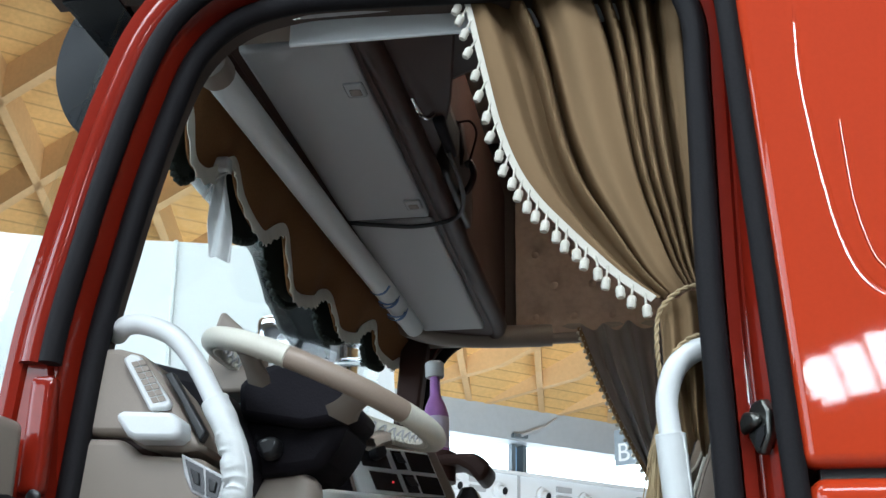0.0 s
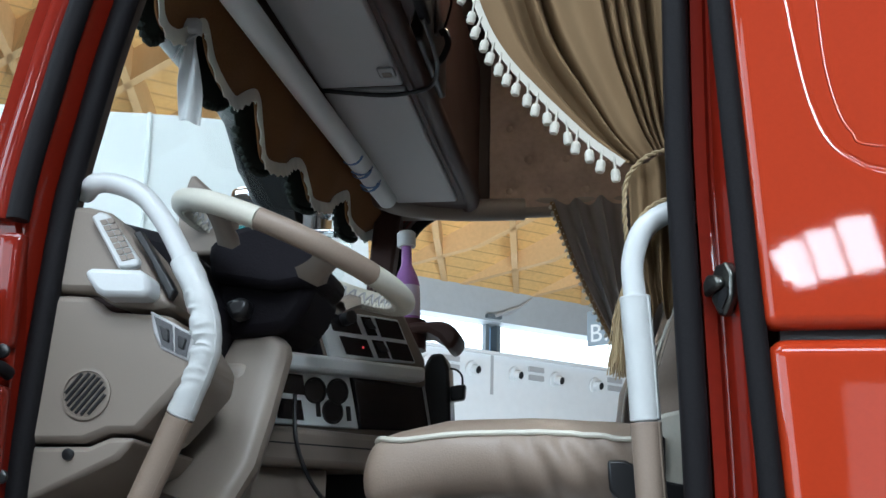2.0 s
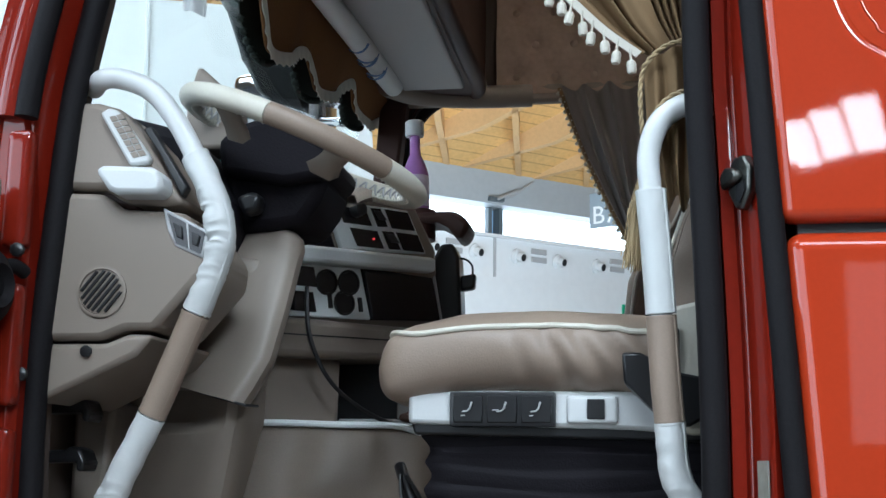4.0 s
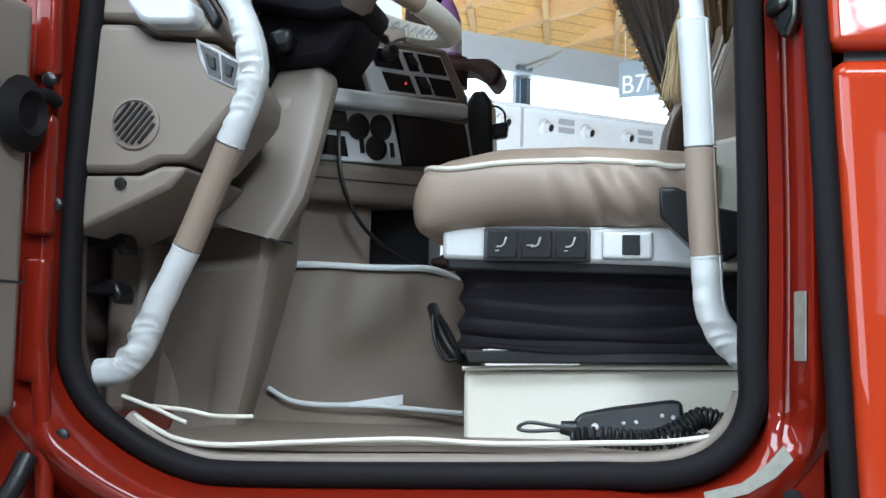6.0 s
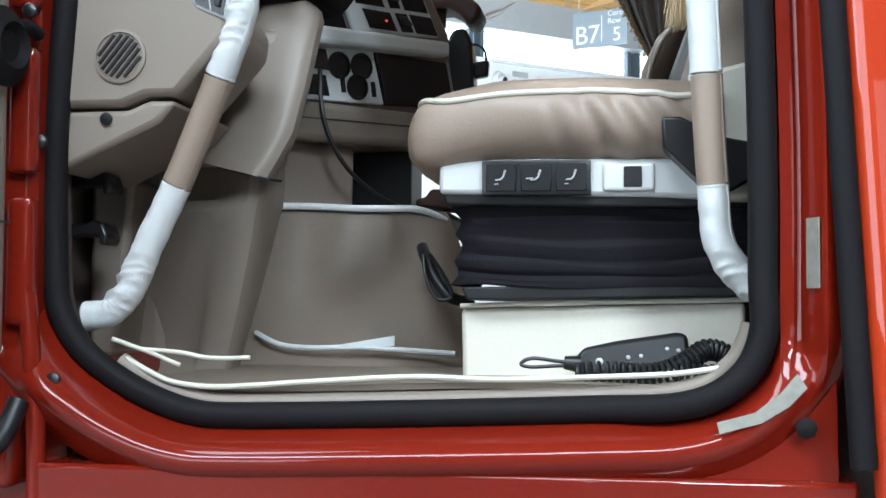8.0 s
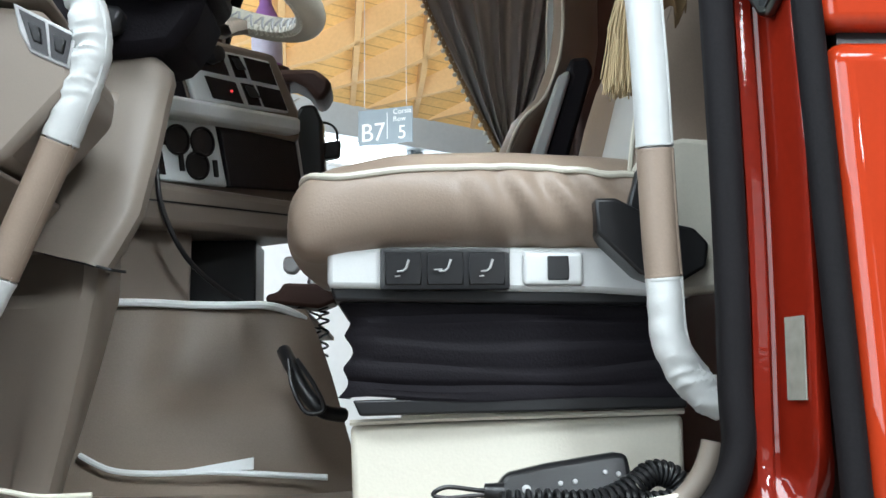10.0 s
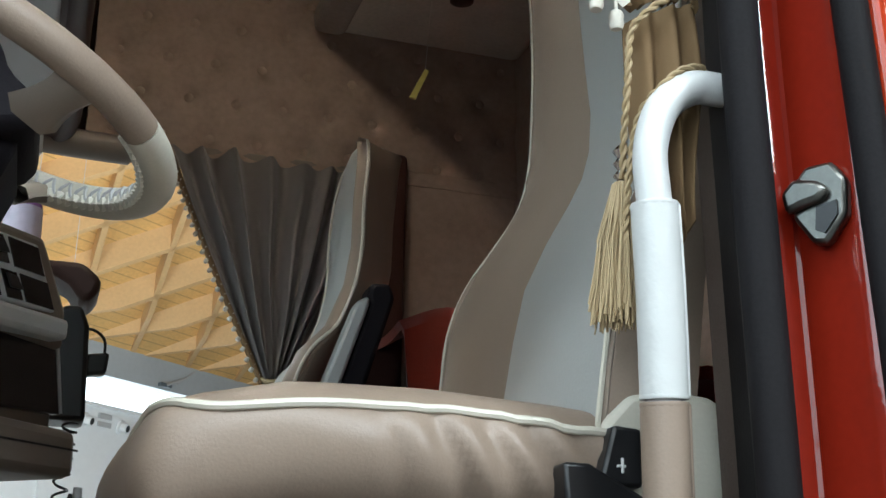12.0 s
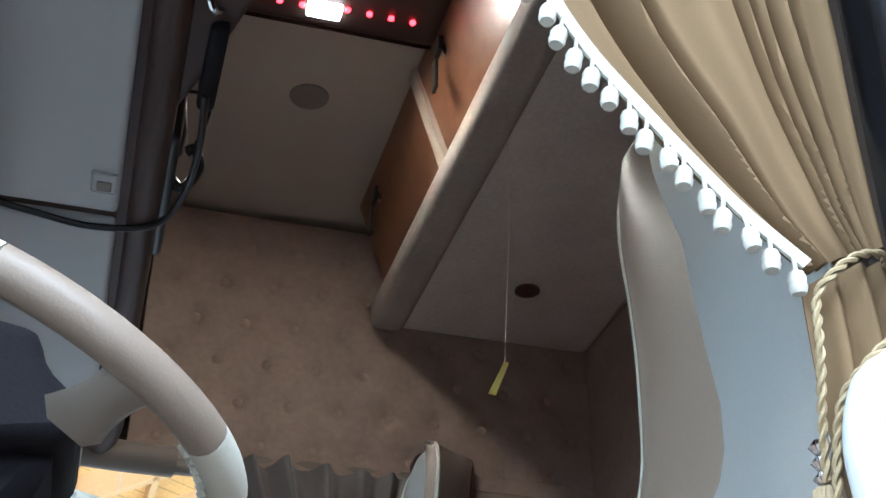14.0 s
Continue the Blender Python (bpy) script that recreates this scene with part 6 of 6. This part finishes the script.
def build_curtains():
    # driver's side: hung from the top of the door and tied back
    O = Vector((0.42, 0.07, 2.2))
    c = thing("curtain", "tan cloth curtain tied back with a rope", "curtain", "cab curtains", at=O)
    hem = smooth_line([(0.110, 0, 2.740), (0.121, 0, 2.693), (0.142, 0, 2.596), (0.165, 0, 2.496), (0.191, 0, 2.424), (0.221, 0, 2.373), (0.259, 0, 2.328), (0.297, 0, 2.287), (0.338, 0, 2.246), (0.384, 0, 2.210)], 10)
    def edge(v):
        u = v * (len(hem) - 1)
        k = min(int(u), len(hem) - 2)
        return hem[k].lerp(hem[k + 1], u - k)
    # depth of the folds across the cloth, from the hem to the door pillar
    folds = ((0, 0.1), (0.05, 0.0), (0.10, 0.75), (0.165, 0.9), (0.205, 0.1), (0.245, 1.0), (0.29, 0.3), (0.40, 0.0), (0.525, 0.15), (0.56, 0.95), (0.60, 0.1), (0.635, 0.9), (0.675, 0.1), (0.71, 0.85), (0.76, 0.0), (0.815, 1.0), (0.86, 0.2), (0.92, 0.0), (0.97, 0.3), (1.0, 0.9))
    def depth(s):
        for (a, da), (b, db) in zip(folds, folds[1:]):
            if s <= b:
                u = (s - a) / (b - a)
                return da + (db - da) * (0.5 - 0.5 * math.cos(math.pi * u))
        return folds[-1][1]
    rows = []
    for k in range(49):
        v = k / 48
        L = edge(v)
        right = Vector((0.462 - 0.004 * v, 0, L.z + 0.03 * v))
        row = []
        for s in np.linspace(0, 1, 221):
            q = L.lerp(right, s)
            w = min(1.0, s ** (1 + 0.30 * math.sin(math.pi * v)) + 0.006 * math.sin(9 * v + 14 * s))
            big = 0.082 * (1 - 0.74 * v) * (1 - 0.25 * math.sin(5 * v + 9 * s))
            q.y = 0.060 + 0.010 * v + depth(w) * big * min(1.0, 0.25 + s * 5) - 0.014 * math.sin(math.pi * v) * math.exp(-((s - 0.42) / 0.18) ** 2)
            q.y += 0.003 * noise.noise(Vector((q.x * 16, s * 3, q.z * 8)))
            row.append(q - O)
        rows.append(row)
    part("cloth", sheet(rows, 0.0015), CURTAIN, c, "tan cloth with deep folds")
    # gathered between the two turns of rope, then hanging free behind the rail
    rows = []
    for k in range(22):
        v = k / 21
        z = 2.215 - 0.215 * v
        x0 = 0.386 + (0.004 * min(1, v * 2)) + 0.040 * max(0.0, v - 0.45)
        x1 = 0.456 + 0.006 * math.sin(v * 5)
        rows.append([Vector((x0 + (x1 - x0) * s, 0.082 - 0.012 * math.sin(math.pi * s) + 0.010 * math.sin(s * 17 + 1 + v) * (0.5 + 0.9 * v) + 0.014 * max(0.0, v - 0.35), z + 0.03 * (s - 0.5) * (1 - v) - 0.012 * math.sin(s * 12) * v)) - O for s in np.linspace(0, 1, 70)])
    part("tail", sheet(rows, 0.0015), CURTAIN, c, "tan cloth below the tie")
    tape = []
    for w in (-1, 1):
        tape.append([edge(v) + Vector((-0.004 - 0.004 * w, 0.057 + 0.010 * v, -0.002 - 0.004 * w)) - O for v in np.linspace(0.0, 1.0, 120)])
    part("trim", sheet(tape, 0.003), LACE, c, "white woven trim")
    bm = lathe([(0.0017, 0.006), (0.0019, -0.011), (0.0056, -0.013), (0.0072, -0.018), (0.0064, -0.0215), (0.0072, -0.025), (0.0056, -0.030)], (0, 0, 0), (0, 0, 1), 10)
    first = part("pompom", bm, LACE, c, "white cotton bobble")
    n = 24
    for k in range(n):
        v = 0.03 + 0.965 * (k + 0.5) / n
        ob = first if k == 0 else new("pompom", first.data)
        ob.parent = c
        ob.location = edge(v) + Vector((-0.008, 0.054 + 0.010 * v, -0.004)) - O
        ob.rotation_euler = (0.1 * math.sin(k * 1.7), 0.55 * (1 - v) ** 1.5 + 0.10 * math.sin(k * 2.9), 0)
    part("curtain_rail", tube([Vector((-0.30, 0.10, 2.745)) - O, Vector((0.46, 0.10, 2.745)) - O], 0.006, 8), GREY_PANEL, c)
    # rope and tassel
    t = thing("curtain_tie", "golden twisted rope tie with a tassel", "curtain tie", at=(0.40, 0.035, 2.1))
    T = Vector((0.40, 0.035, 2.1))
    for pts in (((0.462, 0.085, 2.226), (0.446, 0.062, 2.225), (0.418, 0.055, 2.216), (0.395, 0.058, 2.198), (0.384, 0.066, 2.180), (0.381, 0.068, 2.14), (0.384, 0.085, 2.09), (0.386, 0.094, 2.05)),
                ((0.466, 0.085, 2.150), (0.45, 0.056, 2.151), (0.425, 0.047, 2.142), (0.403, 0.048, 2.122), (0.390, 0.066, 2.10), (0.386, 0.078, 2.06), (0.383, 0.086, 2.0), (0.379, 0.088, 1.94))):
        part("rope", rope(smooth_line([Vector(q) - T for q in pts], 8), 0.0034), ROPE, t, "twisted golden rope")
    for z in (2.078, 2.066, 2.054):
        part("bead", lathe([(0.004, -0.005), (0.008, 0), (0.004, 0.005)], Vector((0.388, 0.100, z)) - T, (0, 0, 1), 10), CHROME, t)
    bm = bmesh.new()
    rnd = random.Random(4)
    for k in range(300):
        a, q = rnd.uniform(0, 6.28), rnd.uniform(0.2, 1)
        top = Vector((0.385 + 0.007 * math.cos(a) * q, 0.098 + 0.007 * math.sin(a) * q, 2.044 + rnd.uniform(-0.003, 0.003)))
        mid = top + Vector((0.010 * math.cos(a) * q - 0.004, 0.008 * math.sin(a) * q, -0.055))
        end = top + Vector((0.017 * math.cos(a) * q - 0.008 + rnd.uniform(-0.004, 0.004), 0.012 * math.sin(a) * q, -0.112 - rnd.uniform(0, 0.022)))
        tube([top - T, top.lerp(mid, 0.5) + Vector((rnd.uniform(-0.002, 0.002), 0, 0)) - T, mid + Vector((rnd.uniform(-0.003, 0.003), 0, 0)) - T, mid.lerp(end, 0.5) + Vector((rnd.uniform(-0.003, 0.003), 0, 0)) - T, end - T], 0.0008, 4, bm)
    part("tassel", bm, ROPE, t, "golden thread tassel")
    # passenger side
    c = thing("curtain", "grey lined passenger curtain tied back with bobbles", "curtain", "cab curtains", at=(0.42, 2.06, 2.2))
    O = Vector((0.42, 2.06, 2.2))
    def left(v):
        return Vector((0.145 + 0.245 * v - 0.020 * math.sin(math.pi * v), -0.11 * v - 0.05 * math.sin(math.pi * v), 2.805 - 0.585 * v))
    creases = random.Random(8)
    ridges = []
    at_s = 0.0
    while at_s < 1.0:
        ridges.append((at_s, creases.uniform(0.5, 1.0), creases.uniform(0.030, 0.055)))
        at_s += creases.uniform(0.12, 0.22)
    rows = []
    for k in range(41):
        v = k / 40
        L, Rr = left(v), Vector((0.665 - 0.235 * v ** 1.15, -0.11 * v, 2.805 - 0.585 * v))
        row = []
        for s in np.linspace(0, 1, 170):
            q = L.lerp(Rr, s)
            w = s + 0.02 * math.sin(7 * v + 9 * s) * v
            deep = sum(h * math.exp(-((w - c0) / (wd * (1.15 - 0.5 * v))) ** 2) for c0, h, wd in ridges)
            q.y += 2.075 - (0.095 - 0.050 * v) * min(deep, 1.3) + 0.006 * math.sin(s * 13 + v * 3)
            q.z -= 0.004 * abs(math.sin(s * 19)) * (1 - v)
            row.append(q - O)
        rows.append(row)
    part("cloth", sheet(rows, 0.0015), CURTAIN_DARK, c, "grey brown lined cloth")
    rows = [[Vector((0.392 + 0.03 * s - 0.05 * v * (1 - s) + 0.05 * v * s, 1.955 + 0.012 * math.sin(s * 20), 2.225 - 0.11 * v)) - O for s in np.linspace(0, 1, 30)] for v in np.linspace(0, 1, 8)]
    part("tail", sheet(rows, 0.0015), CURTAIN_DARK, c)
    part("trim", tube([left(v) + Vector((-0.004, 2.05, 0)) - O for v in np.linspace(0, 1, 30)], 0.011, 8, squash=0.5), CURTAIN, c)
    for k in range(26):
        v = 0.02 + 0.96 * k / 25
        ob = new("pompom", first.data)
        ob.parent = c
        ob.location = left(v) + Vector((-0.008, 2.045, 0.005)) - O
        ob.scale = (0.8, 0.8, 0.6)
        ob.rotation_euler = (0, 0.5, 0)
    part("curtain_rail", tube([Vector((-0.33, 2.085, 2.815)) - O, Vector((0.66, 2.085, 2.815)) - O], 0.006, 8), GREY_PANEL, c)
    part("tie_band", tube(smooth_line([Vector(q) - O for q in ((0.375, 1.945, 2.232), (0.400, 1.925, 2.222), (0.425, 1.93, 2.228), (0.45, 1.98, 2.25), (0.47, 2.07, 2.29))]), 0.006, 8), ROPE, c)
    # pelmet across the top of the windscreen
    v = thing("windscreen_pelmet", "scalloped brown velvet pelmet with white lace edging", "pelmet", at=(-0.45, 1.1, 2.7))
    edge_at = ((0.20, 2.72), (0.278, 2.683), (0.322, 2.619), (0.40, 2.612), (0.476, 2.668), (0.551, 2.700), (0.61, 2.645), (0.678, 2.613), (0.76, 2.63), (0.86, 2.687), (0.91, 2.625), (0.992, 2.579), (1.10, 2.60), (1.245, 2.667), (1.32, 2.628), (1.423, 2.618), (1.55, 2.65), (1.723, 2.742), (1.82, 2.70), (1.92, 2.685), (2.031, 2.708), (2.10, 2.74))
    curve = smooth_line([(0, y, z) for y, z in edge_at], 10)
    def low(y):
        for a, b in zip(curve, curve[1:]):
            if a.y <= y <= b.y:
                return a.z + (b.z - a.z) * (y - a.y) / max(b.y - a.y, 1e-6)
        return curve[-1].z
    ys = np.linspace(0.24, 2.10, 120)
    rows = []
    for k in range(7):
        w = k / 6
        rows.append([(-0.45 + 0.45 + 0.05 * (1 - w) + 0.006 * math.sin(y * 30) * w, y - 1.1, 2.79 + (low(y) - 2.79) * w - 2.7) for y in ys])
    part("cloth", sheet(rows, 0.004), BROWN_FELT, v, "brown velvet cloth")
    line = [Vector((0.002 + 0.006 * math.sin(y * 30), y - 1.1, low(y) - 2.7)) for y in np.linspace(0.24, 2.10, 420)]
    band_rows = []
    for w in (0.0, 0.35, 0.7, 1.0):  # from the seam to the teeth
        row = []
        for k, q in enumerate(line):
            t = (line[min(k + 2, len(line) - 1)] - line[max(k - 2, 0)]).normalized()
            down = Vector((0, t.z, -t.y)).normalized()
            scallop = 0.007 * abs(math.sin(k * 0.42)) if w == 1.0 else 0.0
            row.append(q + down * (-0.010 + 0.027 * w + scallop) + Vector((0.012 + 0.002 * math.sin(k * 0.84) * w, 0, 0)))
        band_rows.append(row)
    part("lace_band", sheet(band_rows, 0.002), SHEER_LACE, v, "white lace band")
    # the pelmet's reflection in the glass, built as a second dark sheet with bobbles
    lining = [[(-0.034 + 0.02 * (1 - k / 5) + 0.004 * math.sin(y * 26), y - 1.1, 2.77 + (low(y) - 0.010 - 2.77) * k / 5 - 2.7) for y in ys] for k in range(6)]
    back = part("pelmet_reflection", sheet(lining, 0.003), PELMET_MIRROR, v, "dark sheet standing for the pelmet reflection in the windscreen")
    bm = bmesh.new()
    for y in np.arange(0.25, 2.09, 0.021):
        bmesh.ops.create_icosphere(bm, subdivisions=1, radius=0.0105, matrix=Matrix.Translation((-0.034 + 0.004 * math.sin(y * 26), y - 1.1, low(y) - 0.014 - 2.7)))
    part("reflected_bobbles", bm, PELMET_MIRROR, back)
    # white ribbon hanging at the windscreen
    rb = thing("white_ribbon", "white cloth ribbon hanging from the pelmet", "ribbon", at=(-0.43, 0.45, 2.62))
    rows = []
    for k in range(16):
        w = k / 15
        half = 0.010 + 0.013 * min(1, w * 1.6)
        rows.append([(s * half + 0.006 * w, 0.008 * math.sin(s * 4 + w * 5) + 0.006 * w, 0.02 - 0.18 * w - 0.008 * s * w) for s in np.linspace(-1, 1, 12)])
    part("ribbon", sheet(rows, 0.002), WHITE_VINYL, rb)
    rows = [[(-0.03 + 0.045 * u, -0.012 * math.sin(math.pi * u) + 0.01 * s, -0.028 + 0.05 * u + 0.012 * s) for s in np.linspace(-1, 1, 6)] for u in np.linspace(0, 1, 8)]
    part("bow", sheet(rows, 0.003), WHITE_VINYL, rb)
    part("knot", pillow(-0.018, 0.020, -0.018, 0.008, 0.012, 0.044, 0.010, 3), WHITE_VINYL, rb)


build_curtains()


TARP = material("white_tarpaulin", (0.70, 0.72, 0.70), 0.5, grain=40, vary=0.05, bump=0.1, stain=1.2, dist=0.004)
# kept dim so that the red paint mirrors a dark hall
DIM_WALL = material("dim_mirrored_wall", (0.17, 0.165, 0.16), 0.7, grain=3, vary=0.15, bump=0.05, stain=0.4)


def build_outside():
    # a white covered trailer standing in front of the truck, with shiny horns on its cab
    w = thing("white_trailer", "white covered trailer parked beside the truck", "trailer", at=(-1.55, 4.95, 0))
    w.rotation_euler = (0, 0, radians(31))
    def tarp(x, u, out=0.0):
        slack = 0.05 * noise.noise(Vector((x * 0.9, u * 2.5, 3.0))) + 0.035 * abs(math.sin(x * 1.7 + 3 * u)) * (0.3 + u)
        return (x, -0.15 * math.sin(u * 3.1) - slack + 0.25 * max(0, u - 0.85) - out, 0.9 + 3.35 * u - 0.12 * math.sin(x * 0.9) ** 2 * u - 0.6 * max(0, (x + 0.45)) ** 2 * u)
    part("tarpaulin", sheet([[tarp(x, i / 30) for x in np.linspace(-10, 0.45, 130)] for i in range(31)], 0.03), TARP, w, "white tarpaulin side with slack folds")
    for x in (-8.6, -6.4, -4.2, -2.0, -0.85):
        part("tarpaulin_seam", tube([tarp(x, u, 0.012) for u in np.linspace(0, 1, 24)], 0.012, 6), TARP, w)
    part("body", box(-10, -0.5, 0.2, 2.5, 0.9, 4.05), HALL_WHITE, w, bevel=0.1)
    for x in (-8.5, -7.2, -3.5, -2.2):
        part("wheel", lathe([(0.2, -0.14), (0.5, -0.14), (0.52, 0), (0.5, 0.14), (0.2, 0.14)], (x, 0.35, 0.52), (0, 1, 0), 24), RUBBER, w)
    part("chassis", box(-9.5, -1.0, 0.3, 2.3, 0.5, 0.92), BLACK, w)
    # the cab's own chrome mirrors outside the far front corner
    m = thing("wing_mirror", "chrome wing mirror on the far front corner", "mirror", at=(-0.72, WIDE + 0.05, 2.75))
    part("housing", pillow(-0.30, -0.10, 0.16, 0.34, 0.10, 0.26, 0.05, 5), CHROME, m, "polished chrome mirror housing")
    part("housing", pillow(-0.10, 0.04, 0.20, 0.36, -0.02, 0.24, 0.05, 5), CHROME, m, "polished chrome mirror housing")
    part("arm", tube(smooth_line([(0.16, -0.06, 0.0), (0.05, 0.10, 0.05), (-0.05, 0.24, 0.08), (-0.20, 0.25, 0.14)]), 0.016, 10), CHROME, m)
    part("arm", tube(smooth_line([(0.16, -0.06, -0.35), (0.02, 0.14, -0.25), (-0.05, 0.26, 0.0)]), 0.016, 10), CHROME, m)
    part("lower_housing", pillow(-0.44, -0.22, 0.20, 0.36, -0.30, -0.02, 0.05, 4), TEAL, m, "teal painted housing")
    # pale counter outside the far door, seen past the seats
    k = thing("white_counter", "white exhibition counter outside the far door", "counter", at=(0.1, 4.6, 0))
    part("carcass", box(-1.6, 1.6, 0, 0.6, 0, 1.0), HALL_WHITE, k, bevel=0.02)
    part("top", box(-1.65, 1.65, -0.05, 0.65, 1.0, 1.05), WHITE, k, bevel=0.01)
    # unseen dim wall added behind the camera; lit roof windows mirror in red paint
    wl = part("backdrop_wall", box(-30, 30, -19.5, -19.2, 0, 12.2), DIM_WALL, smooth=False)
    tagged(wl, "added dim wall that carries the slanted bright windows", "wall", kind="structure")
    bright = glow("sunlit_pane", (1.0, 0.99, 0.97), 24)
    for i, (x0, x1, z0, z1) in enumerate(((2.62, 2.72, 6.88, 7.40), (2.78, 3.10, 6.78, 7.56), (3.20, 3.60, 6.92, 7.74), (3.72, 4.20, 7.02, 7.95))):
        wnd = part("window_%d" % (i + 1), prism([(x0 + 0.16, -19.2, z0), (x1 + 0.20, -19.2, z0 + 0.08), (x1, -19.2, z1 + 0.06), (x0 - 0.06, -19.2, z1)], (0, 0.05, 0)), bright, smooth=False)
        tagged(wnd, "bright slanted daylight window high in the hall", "window", kind="structure")
    # glowing panels added only to put a pale reflection on the lower red panel
    milky = glow("mirrored_panel_glow", (1.0, 0.97, 0.94), 1.2)
    for i, x0 in enumerate((3.6, 4.9, 6.2)):
        wnd = part("window_%d" % (i + 5), box(x0, x0 + 1.05, -19.2, -19.15, 2.3, 5.2), milky, smooth=False)
        tagged(wnd, "added tall glowing panel mirrored in the red paint", "window", kind="structure")


build_outside()
